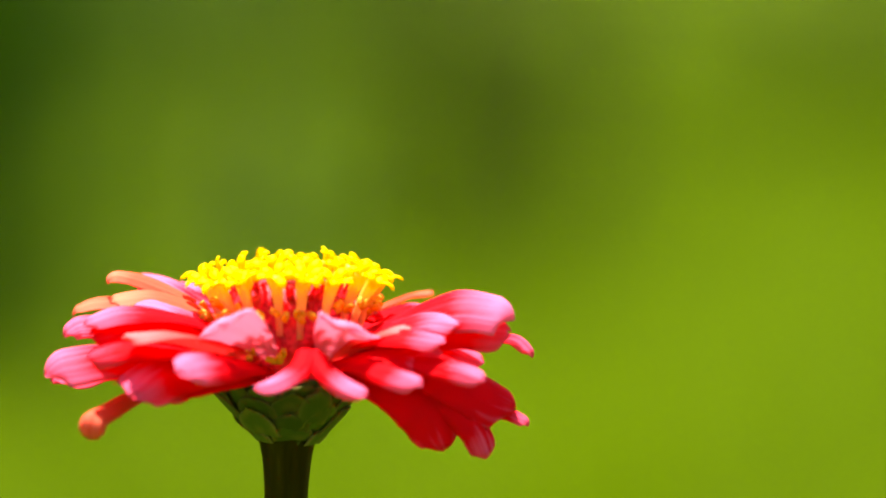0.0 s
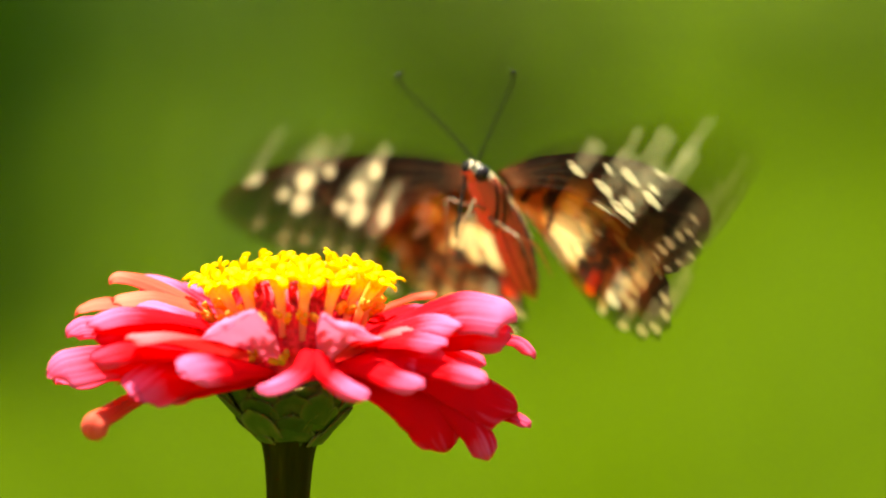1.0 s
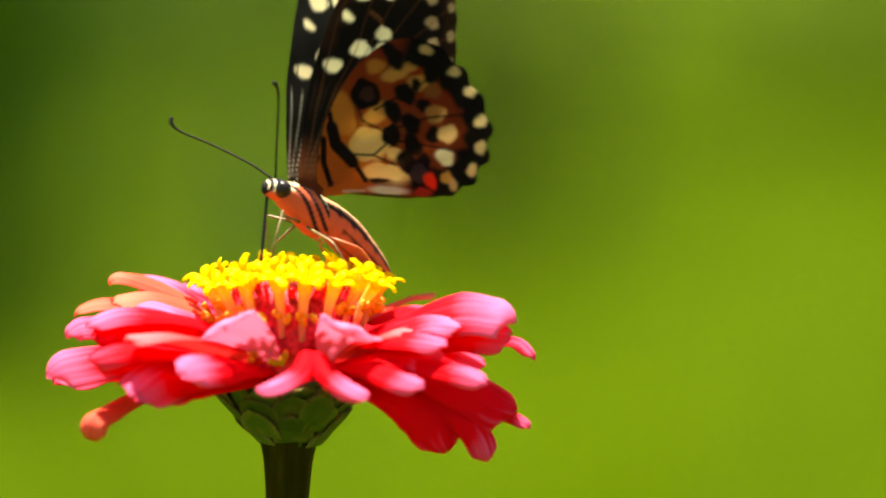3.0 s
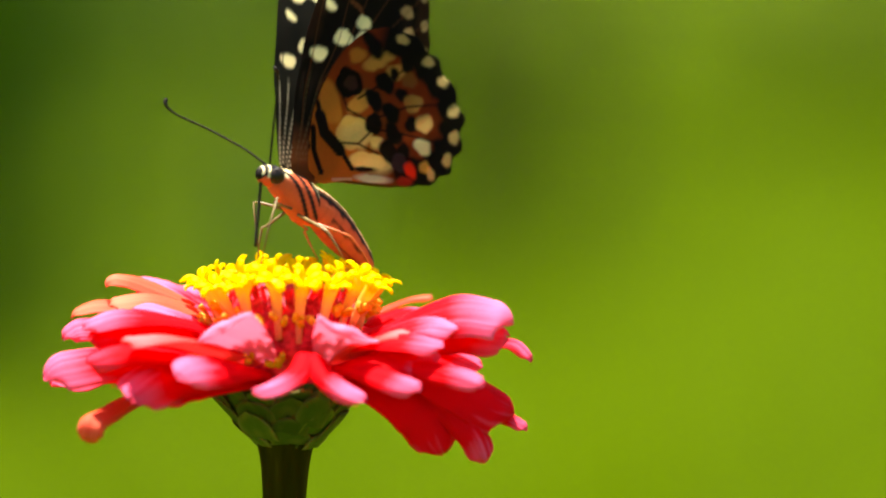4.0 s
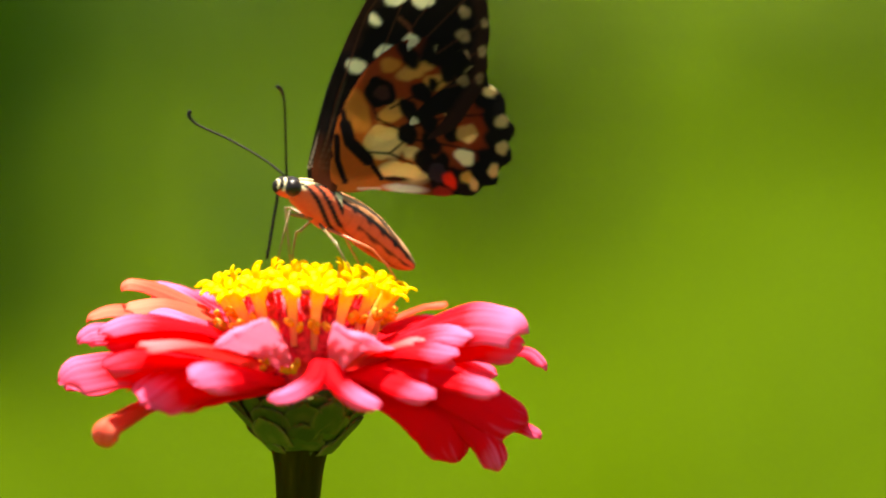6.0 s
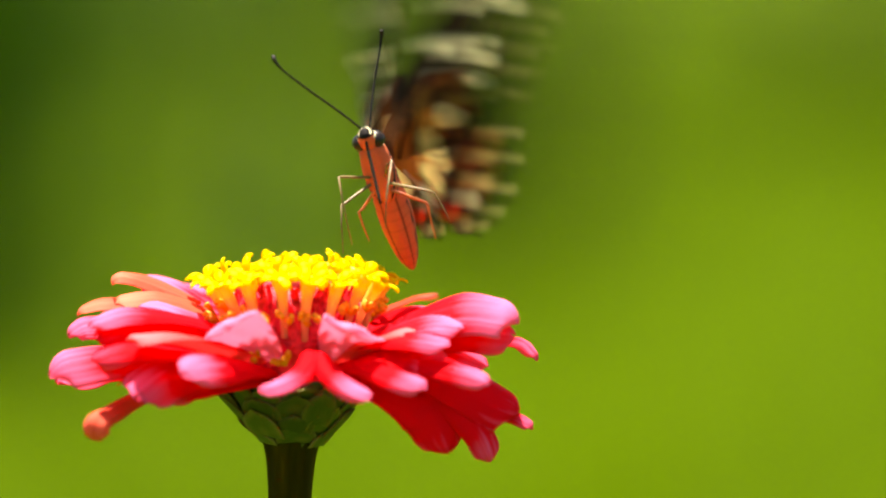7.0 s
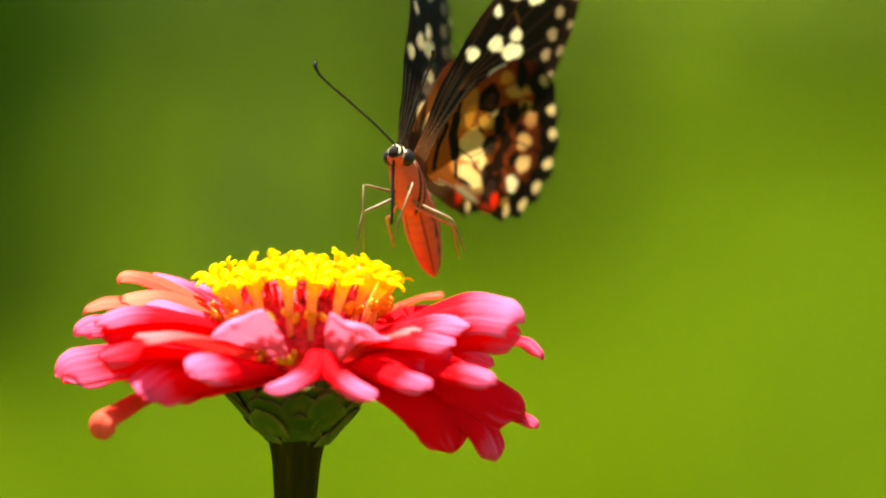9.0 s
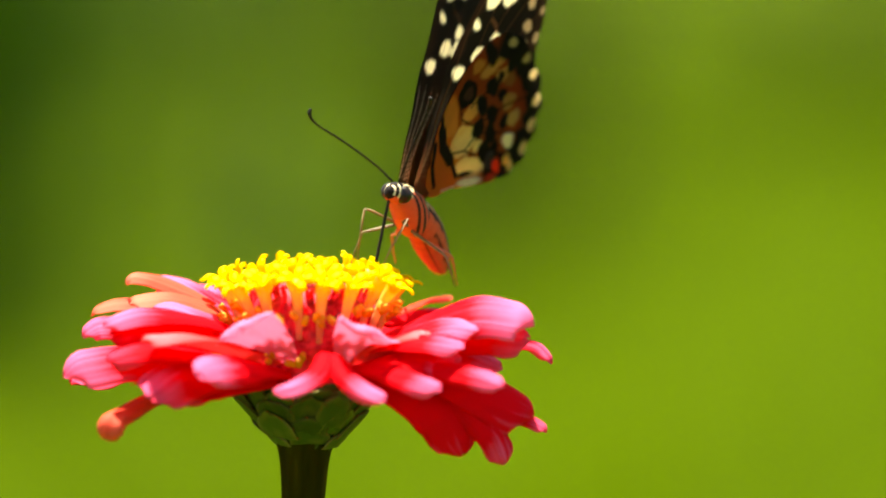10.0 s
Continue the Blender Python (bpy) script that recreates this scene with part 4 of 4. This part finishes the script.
def build_butterfly():
    b = tagged(new("butterfly"), "swallowtail butterfly, black and cream wings with rusty orange undersides", "butterfly")
    body_of_rings("thorax", [(5.6, -2.7, 1.2, 1.3), (4.6, -2.6, 2.0, 2.2), (2.2, -2.5, 2.5, 2.9), (-0.5, -2.7, 2.7, 3.4), (-3.2, -2.9, 2.5, 3.3), (-5.2, -2.9, 1.8, 2.4)], b,
                  "coral-orange furry thorax with black stripes", paint_thorax)
    body_of_rings("abdomen", [(-2.5, -1.9, 2.2, 2.6), (-5.5, -2.1, 2.7, 3.0), (-9.5, -2.7, 2.9, 3.2), (-13.5, -3.4, 2.5, 2.7), (-17.2, -4.0, 1.7, 1.9), (-19.4, -4.2, 0.6, 0.8), (-19.9, -4.2, 0.1, 0.15)], b,
                  "coral abdomen with black and cream stripes", paint_abdomen)
    body_of_rings("head", [(8.7, -3.4, 0.25, 0.4), (8.2, -3.3, 0.9, 1.2), (7.2, -3.1, 1.5, 1.7), (6.0, -2.8, 1.7, 1.9), (4.9, -2.6, 1.5, 1.8)], b,
                  "black head with cream bands, orange below", paint_head)
    for side in (1, -1):
        rings = []
        for i in range(13):
            t = math.pi * i / 12
            rings.append([((5.75 + 1.46 * math.sin(t) * math.cos(p)) * MM, side * (1.25 - 1.50 * math.cos(t)) * MM, (-2.7 + 1.52 * math.sin(t) * math.sin(p)) * MM)
                          for p in (2 * math.pi * j / 20 for j in range(20))])
        v, f = loft(rings)
        link_mesh("eye", v, f, M_EYE, b, "glossy black compound eye")
        a = [(7.4, 0.6, -1.5), (11.0, 3.2, -0.6), (16.5, 7.0, -0.2), (21.4, 9.8, -0.4), (23.3, 10.7, 0.2), (23.6, 10.8, 1.2)] if side < 0 else \
            [(7.4, 0.6, -1.5), (9.6, 1.6, 1.4), (12.4, 3.0, 5.2), (15.2, 4.6, 8.6), (16.9, 5.4, 9.9), (18.0, 5.7, 9.9)]
        pts = curve_through(a, 6)
        v, f = tube([(p[0] * MM, side * p[1] * MM, p[2] * MM) for p in pts],
                    [MM * (0.19 + 0.16 * max(0.0, min(1.0, (i - 18) / 7)) - (0.2 if i == len(pts) - 1 else 0)) for i in range(len(pts))], 8)
        link_mesh("antenna", v, f, M_HORN, b, "thin black clubbed antenna")
        paths = ([(0.4, 1.3, -5.7), (4.9, 2.7, -7.0), (5.2, 3.6, -6.3), (3.0, 1.6, -11.8), (1.0, 0.4, -16.4)],
                 [(-1.2, 1.5, -5.8), (-3.2, 7.5, -7.7), (-3.5, 8.2, -8.1), (-6.2, 9.0, -9.9), (-7.9, 9.4, -11.1)],
                 [(-2.6, 1.5, -5.8), (-9.0, 5.6, -5.4), (-9.8, 5.7, -5.4), (-13.2, 5.2, -6.2), (-16.5, 5.0, -7.6)]) if side > 0 else \
                ([(0.6, 1.2, -5.6), (2.1, 5.6, -5.2), (2.8, 6.0, -5.5), (0.4, 6.3, -8.8), (-4.0, 6.5, -14.6)],
                 [(-0.6, 1.5, -5.7), (-1.6, 6.4, -7.5), (-1.2, 6.9, -8.0), (-2.4, 7.5, -10.7), (-4.8, 8.3, -15.0)],
                 [(-2.2, 1.5, -5.8), (-8.3, 5.0, -4.3), (-8.4, 5.7, -4.6), (-10.5, 5.7, -6.0), (-13.0, 5.5, -7.5)])
        for k, path in enumerate(paths):
            mat = M_LEG if k < 2 else M_LEG_RED
            v, f = tube([(x * MM, side * y * MM, z * MM) for x, y, z in path], [MM * 0.27, MM * 0.23, MM * 0.21, MM * 0.15, MM * 0.09], 8)
            LEGS.append((link_mesh("leg", v, f, mat, b, "slender jointed tan leg" if k < 2 else "slender jointed reddish leg"), path[0]))
    pts = curve_through([(7.2, 0, -4.4), (6.6, 0, -6.0), (5.2, 0.2, -10.0), (3.5, 0.4, -14.8)], 4)
    v, f = tube([tuple(p * MM) for p in pts], MM * 0.28, 8)
    LEGS.append((link_mesh("proboscis", v, f, M_HORN, b, "thin black extended proboscis"), (7.2, 0, -4.4)))
    wings = {}
    for side, key in ((1, "left"), (-1, "right")):
        wings["hind", key] = wing("hindwing", HINDWING, hind_under, hind_upper, side, b, "rusty orange hindwing with cream and black spots", 0.6, -0.12)
        wings["fore", key] = wing("forewing", FOREWING, fore_under, fore_upper, side, b, "black forewing with cream spots", 0.12, 0.12)
    return b, wings


butterfly, WINGS = build_butterfly()


# ---------------------------------------------------------------- garden behind
def leaf_piece(p, d, length, width, rng):
    """One pointed leaf from p along d, folded on its midrib."""
    d = d.normalized()
    s = d.cross(Vector((0, 0, 1)))
    s = s.normalized() if s.length > 0.01 else Vector((1, 0, 0))
    n = s.cross(d)
    droop = Vector((0, 0, -length * rng.uniform(0.05, 0.35)))
    a, b, c = p, p + d * length * 0.5 + n * width * 0.1, p + d * length + droop
    v = [a, b - s * width * 0.5 + n * width * 0.2, b, b + s * width * 0.5 + n * width * 0.2, c]
    return v, [(0, 2, 1), (0, 3, 2), (1, 2, 4), (2, 3, 4)]


def shrub(name, label, x, y, height, radius, count, leaf, mat, seed, slim=0.45):
    rng = random.Random(seed)
    ob = tagged(new(name), label, "shrub")
    ob.location = (x, y, 0)
    leaves = []
    for k in range(9):
        t = rng.uniform(0, 6.283)
        r = radius * rng.uniform(0.2, 0.85)
        pts = [(0.02 * math.cos(t), 0.02 * math.sin(t), -0.02), (r * 0.5 * math.cos(t), r * 0.5 * math.sin(t), height * 0.45),
               (r * math.cos(t), r * math.sin(t), height * rng.uniform(0.75, 0.97))]
        pts = curve_through(pts, 5)
        v, f = tube([tuple(p) for p in pts], [0.006 - 0.0004 * i for i in range(len(pts))], 6)
        link_mesh("stem", v, f, M_WOOD, ob)
    for k in range(count):
        h = rng.random() ** 0.8
        rr = radius * (0.55 + 0.45 * math.sin(math.pi * min(1, h * 0.9 + 0.1))) * math.sqrt(rng.random())
        t = rng.uniform(0, 6.283)
        p = Vector((rr * math.cos(t), rr * math.sin(t), 0.03 + h * (height - 0.05)))
        d = Vector((math.cos(t) + rng.uniform(-.7, .7), math.sin(t) + rng.uniform(-.7, .7), rng.uniform(-0.2, 0.9)))
        leaves.append(leaf_piece(p, d, leaf * rng.uniform(0.6, 1.3), leaf * slim * rng.uniform(0.8, 1.2), rng))
    v, f = joined(leaves)
    tagged(link_mesh("foliage", v, f, mat, ob, smooth=False), kind="stuff")
    return ob


def grass():
    rng = random.Random(11)
    pieces = []
    for k in range(80000):
        y = 4.5 + rng.gauss(0, 3.6)
        x = rng.gauss(0, 1.5)
        h = rng.uniform(0.04, 0.11)
        t = rng.uniform(0, 6.283)
        p = Vector((x, y, 0.0))
        b = Vector((math.cos(t), math.sin(t), 0))
        s = Vector((-b.y, b.x, 0)) * rng.uniform(0.002, 0.004)
        top = p + Vector((0, 0, h)) + b * h * rng.uniform(0.2, 0.7)
        mid = p + Vector((0, 0, h * 0.6)) + b * h * 0.15
        p.z = -0.03
        pieces.append(([p - s, p + s, mid + s * 0.8, top, mid - s * 0.8], [(0, 1, 2, 4), (4, 2, 3)]))
    v, f = joined(pieces)
    tagged(link_mesh("grass", v, f, M_GRASS, smooth=False), "bright green blurred meadow grass blades", "grass", kind="stuff")


grass()
LIGHT = "yellow-green leafy garden shrub, out of focus"
MID = "mid-green leafy garden shrub, out of focus"
# the olive shrubs are dark by leaf colour, which stands for shade
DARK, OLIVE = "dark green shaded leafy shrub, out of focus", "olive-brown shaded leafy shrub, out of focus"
SHRUBS = [
    ("leafy_shrub", MID, -0.27, 6.4, 1.0, 0.22, 420, 0.08, M_LEAF_MID),
    ("leafy_shrub", OLIVE, 0.02, 6.2, 1.10, 0.13, 380, 0.08, M_LEAF_OLIVE_SHADE),
    ("leafy_shrub", OLIVE, 0.19, 7.2, 1.10, 0.17, 240, 0.09, M_LEAF_OLIVE_SHADE),
    ("leafy_shrub", DARK, -0.49, 5.2, 0.90, 0.12, 800, 0.08, M_LEAF_DARK),
    ("leafy_shrub", LIGHT, 0.62, 9.0, 1.0, 0.34, 800, 0.10, M_LEAF_LIGHT),
    ("leafy_shrub", LIGHT, 1.15, 9.3, 1.0, 0.36, 800, 0.10, M_LEAF_LIGHT),
    ("leafy_shrub", DARK, -0.95, 10.0, 0.60, 0.34, 800, 0.10, M_LEAF_DARK),
    ("leafy_shrub", MID, -0.35, 10.4, 0.60, 0.36, 800, 0.10, M_LEAF_MID),
    ("leafy_shrub", DARK, -1.9, 9.6, 1.4, 0.7, 2200, 0.12, M_LEAF_DARK),
]
for seed, row in enumerate(SHRUBS):
    shrub(*row, seed + 20)


def strap_plant(x, y, blades):
    """A clump of broad upright strap leaves, each its own blade: lean right, height, width."""
    ob = tagged(new("strap_leaf_plant"), "pale green strap-leaved garden plant, out of focus", "plant")
    ob.location = (x, y, 0)
    for k, (lean, h, w) in enumerate(blades):
        left, right = [], []
        for i in range(13):
            q = i / 12
            c = Vector((lean * q ** 1.4 + 0.01 * (k - 1), 0.05 * k - 0.05 + 0.03 * q * q, h * q - 0.02))
            ww = w * (0.55 + 0.45 * math.sin(math.pi * min(1, q + 0.25))) * (1 if q < 0.75 else (1 - q) / 0.25 + 0.03)
            left.append([c + Vector((-ww, 0.25 * ww, 0)), c + Vector((0, -0.002, 0)), c + Vector((ww, 0.25 * ww, 0)), c + Vector((0, 0.002, 0))])
        v, f = loft(left)
        link_mesh("blade", v, f, M_LEAF_PALE, ob)


strap_plant(-0.36, 5.2, [(0.14, 0.85, 0.030), (0.05, 0.75, 0.024), (-0.10, 0.8, 0.024)])
strap_plant(-0.15, 5.6, [(0.0, 0.34, 0.034), (0.06, 0.30, 0.028)])


# ---------------------------------------------------------------- what moves
# seconds, shift right, shift up (mm), lean to the right (degrees)
FLOWER_ROWS = [
    (0, 0.00, -0.00, 0.00),
    (0.5, 0.61, 0.05, 0.15),
    (1, 0.37, -0.19, 0.13),
    (1.5, 0.53, -0.25, 0.14),
    (2, 0.94, -0.44, 0.27),
    (2.5, 0.69, -0.32, 0.23),
    (4, -0.23, -0.63, 0.21),
    (4.5, 0.38, -0.95, 0.33),
    (5, 1.40, -0.94, 0.47),
    (5.5, 2.71, -2.08, 0.87),
    (7, 0.72, -0.34, 0.31),
    (7.5, 3.14, -0.30, 0.65),
    (8, -0.19, -0.09, 0.12),
    (8.5, 1.18, -0.01, 0.28),
    (9, 1.67, -0.15, 0.38),
    (9.5, 2.31, -0.52, 0.52),
    (10, 3.05, -0.61, 0.69),
]
# seconds, x, y, z from the flower's heart (mm), heading, pitch, roll, left flap, right flap, left sweep, right sweep, hindwing sweep, extra flap of the forewings
BUTTERFLY_ROWS = [
    (0, 60.0, 180.0, -330.0, 240.0, 30.0, 0.0, 60.0, 60.0, 10.0, 10.0, 0.0, 0.0),
    (0.3, 40.0, 180.0, -260.0, 250.0, 40.0, 0.0, 70.0, 70.0, 10.0, 10.0, 0.0, 0.0),
    (0.5, 20.0, 165.0, -110.0, 258.0, 45.0, 0.0, 70.0, 70.0, 10.0, 10.0, 0.0, 0.0),
    (0.6, 16.9, 150.0, -28.8, 262.5, 36.5, -1.1, 85.0, 85.0, 10.0, 10.0, 0.0, 0.0),
    (0.6667, 22.1, 126.7, 1.7, 254.6, 39.4, -0.5, 84.0, 128.0, 13.3, 13.3, 0.0, 0.0),
    (0.7, 24.6, 115.0, 16.9, 250.7, 40.8, -0.2, 42.0, 62.0, 15.0, 15.0, 0.0, 0.0),
    (0.7333, 25.6, 106.7, 18.2, 253.4, 40.1, -0.2, 0.0, -4.0, 15.0, 15.0, 0.0, 0.0),
    (0.7667, 26.6, 98.3, 19.5, 256.2, 39.4, -0.3, 80.0, 78.0, 15.0, 15.0, 0.0, 0.0),
    (0.8, 27.6, 90.0, 20.7, 258.9, 38.7, -0.3, 50.0, 50.0, 15.0, 15.0, 0.0, 0.0),
    (0.8333, 28.9, 80.7, 21.4, 255.2, 39.3, -0.3, 14.0, 14.0, 15.0, 15.0, 0.0, 0.0),
    (0.8667, 30.1, 71.3, 22.1, 251.6, 39.9, -0.2, 90.0, 90.0, 15.0, 15.0, 0.0, 0.0),
    (0.9, 31.3, 62.0, 22.8, 248.0, 40.5, -0.2, 26.0, 24.0, 15.0, 15.0, 0.0, 0.0),
    (0.9333, 32.4, 52.0, 23.8, 239.3, 45.2, 0.2, -26.0, -28.0, 13.4, 15.9, -2.8, 0.0),
    (0.9667, 33.5, 42.0, 24.7, 230.6, 50.0, 0.7, 56.0, 44.0, 11.8, 16.8, -5.6, 0.0),
    (1, 34.5, 32.0, 25.7, 221.8, 54.7, 1.2, -2.4, -24.0, 10.2, 17.8, -8.4, 0.0),
    (1.1, 35.3, 16.0, 22.3, 210.9, 60.9, -6.5, 72.0, 42.2, 32.9, 20.4, -16.1, 0.0),
    (1.167, 33.6, 15.3, 21.1, 210.2, 64.8, 1.6, 83.6, 58.6, 31.3, 18.9, -11.6, 20.0),
    (1.2, 32.7, 15.0, 20.6, 209.8, 66.7, 5.6, 89.4, 66.7, 30.5, 18.1, -9.3, 0.0),
    (1.233, 32.3, 14.7, 20.4, 206.9, 66.9, 6.7, 76.0, 62.3, 33.8, 20.4, -9.2, -20.0),
    (1.267, 31.8, 14.3, 20.3, 204.1, 67.1, 7.7, 62.5, 57.8, 37.1, 22.7, -9.1, 20.0),
    (1.3, 31.4, 14.0, 20.2, 201.2, 67.4, 8.8, 49.1, 53.3, 40.5, 25.0, -9.0, 0.0),
    (1.333, 29.2, 13.7, 20.9, 203.6, 62.5, 10.9, 46.7, 59.6, 41.5, 23.7, -8.4, -20.0),
    (1.467, 20.3, 12.3, 23.5, 213.4, 43.2, 19.3, 37.1, 84.5, 45.6, 18.4, -6.0, 24.0),
    (1.5, 18.1, 12.0, 24.2, 215.9, 38.4, 21.3, 34.7, 90.8, 46.6, 17.1, -5.4, 0.0),
    (1.533, 18.1, 11.6, 24.3, 215.7, 39.3, 21.4, 38.6, 89.1, 43.6, 17.6, -5.1, -24.0),
    (1.8, 18.0, 8.0, 25.2, 214.8, 46.6, 22.2, 69.7, 76.0, 19.8, 21.8, -3.1, 0.0),
    (1.967, 16.4, 7.5, 27.8, 221.7, 52.1, 14.0, 66.1, 72.1, 19.7, 16.5, -4.4, 5.0),
    (2, 16.0, 7.4, 28.4, 223.1, 53.2, 12.3, 65.4, 71.3, 19.7, 15.5, -4.7, 0.0),
    (2.033, 15.8, 7.3, 28.3, 222.3, 52.9, 13.0, 65.2, 71.3, 19.7, 15.8, -4.3, -5.0),
    (2.5, 11.8, 6.0, 27.6, 211.0, 48.7, 22.1, 62.7, 71.8, 19.4, 20.9, 0.7, 0.0),
    (2.7, 7.8, 5.1, 26.7, 208.1, 34.0, 10.3, 77.8, 75.0, 18.0, 18.0, 8.3, 0.0),
    (3.8, 0.3, 0.0, 30.0, 211.8, 32.5, 6.3, 91.8, 75.0, 15.5, 16.0, 5.0, 0.0),
    (4, 1.9, 0.0, 29.6, 215.3, 35.7, 7.0, 91.4, 71.2, 18.2, 17.1, 9.3, 0.0),
    (4.5, 2.5, 0.0, 28.1, 211.8, 27.2, 3.8, 95.8, 74.2, 17.7, 15.1, 11.6, 0.0),
    (5, 3.7, 0.0, 27.5, 212.9, 27.4, 2.0, 90.5, 75.0, 23.1, 12.0, 15.0, 0.0),
    (5.3, 6.1, 0.0, 29.8, 195.9, 42.8, 6.0, 98.7, 58.8, 10.2, 10.8, 3.6, 0.0),
    (5.5, 4.2, 0.0, 26.7, 198.0, 30.1, 0.9, 91.7, 66.8, -3.0, -1.9, -0.1, 0.0),
    (5.7, 4.0, 0.8, 27.3, 199.2, 29.4, -0.7, 109.0, 66.0, 1.0, 0.0, 4.7, 0.0),
    (6.8, 14.6, 5.0, 31.1, 227.5, 38.4, 15.4, 60.7, 86.6, 15.6, 6.5, -0.8, 0.0),
    (6.933, 14.4, 5.2, 32.3, 237.5, 50.2, 22.2, 60.3, 91.5, 16.8, 12.0, -0.4, 0.0),
    (6.967, 14.4, 5.2, 32.6, 239.0, 53.2, 23.9, 82.0, 98.0, 17.1, 13.4, -0.3, 6.0),
    (7, 14.4, 5.3, 32.8, 240.0, 56.1, 25.6, 60.1, 93.9, 17.4, 14.8, -0.2, 0.0),
    (7.033, 14.2, 5.3, 32.5, 240.5, 53.7, 23.5, 42.0, 72.0, 16.8, 14.0, -0.7, -6.0),
    (7.1, 13.6, 5.4, 31.9, 241.6, 48.7, 19.3, 58.0, 88.0, 15.7, 12.4, -1.8, 0.0),
    (7.167, 13.2, 5.5, 31.3, 242.6, 43.7, 15.1, 50.0, 78.0, 14.6, 10.8, -2.9, 0.0),
    (7.2, 13.2, 5.6, 31.0, 244.3, 41.2, 13.0, 54.7, 85.8, 14.0, 10.0, -3.5, 0.0),
    (7.233, 13.7, 5.6, 30.6, 244.1, 40.3, 12.5, 62.0, 92.0, 14.3, 10.6, -2.4, 0.0),
    (7.5, 17.6, 6.0, 28.1, 242.4, 32.9, 8.6, 66.3, 88.5, 16.4, 15.2, 6.4, 0.0),
    (8, 13.7, 7.0, 27.5, 237.4, 31.1, 1.7, 87.8, 79.7, 19.5, 16.0, 13.1, 0.0),
    (8.5, 15.3, 8.0, 27.9, 240.4, 37.9, 0.9, 89.1, 75.5, 22.1, 17.8, 15.0, 0.0),
    (8.6, 16.2, 8.2, 30.8, 248.2, 53.6, 0.1, 79.9, 79.7, 18.3, 19.7, 1.9, 0.0),
    (8.7, 16.3, 8.4, 29.2, 249.4, 44.2, -0.8, 59.7, 83.0, 17.6, 20.3, 2.7, 0.0),
    (9, 19.8, 9.0, 30.5, 247.3, 50.4, 2.2, 66.3, 84.4, 24.4, 21.6, 7.2, 0.0),
    (9.5, 20.0, 9.0, 27.7, 247.8, 33.6, -10.5, 81.9, 84.9, 14.8, 14.9, 11.0, 0.0),
    (10, 20.2, 9.0, 26.6, 246.9, 31.6, -10.9, 84.4, 86.0, 18.3, 17.0, 14.9, 0.0),
]


def wing_pose(side, flap, sweep):
    m = Matrix.Rotation(radians(side * flap), 4, "X") @ Matrix.Rotation(radians(-side * sweep), 4, "Z")
    return Matrix.Translation((0, side * 1.8 * MM, 0)) @ m


def limb_pose(hinge, pitch):
    """Legs and proboscis keep reaching down as the body rears up."""
    h = Vector((hinge[0], 0, hinge[2])) * MM
    return Matrix.Translation(h) @ Matrix.Rotation(radians(0.85 * (max(28, min(62, pitch)) - 31)), 4, "Y") @ Matrix.Translation(-h)


def motions():
    walk(zinnia, [(t, Matrix.Translation(HEAD + Vector((dx * MM, 0, dz * MM))) @ pose(0, 0, 0, -3, lean, 0)) for t, dx, dz, lean in FLOWER_ROWS])
    body, parts = [], {k: [] for k in WINGS}
    for t, x, y, z, heading, pitch, roll, fl, fr, sl, sr, hs, ex in BUTTERFLY_ROWS:
        body.append((t, Matrix.Translation(HEAD + Vector((x, y, z)) * MM) @ pose(0, 0, 0, roll, -pitch, heading)))
        parts["fore", "left"].append((t, wing_pose(1, fl + ex, sl)))
        parts["fore", "right"].append((t, wing_pose(-1, fr + ex, sr)))
        parts["hind", "left"].append((t, wing_pose(1, fl, hs)))
        parts["hind", "right"].append((t, wing_pose(-1, fr + (12 if t > 1.55 else 0), hs)))
    walk(butterfly, body)
    for k, rows in parts.items():
        walk(WINGS[k], rows)
    for limb, hinge in LEGS:
        walk(limb, [(row[0], limb_pose(hinge, row[5])) for row in BUTTERFLY_ROWS])


motions()
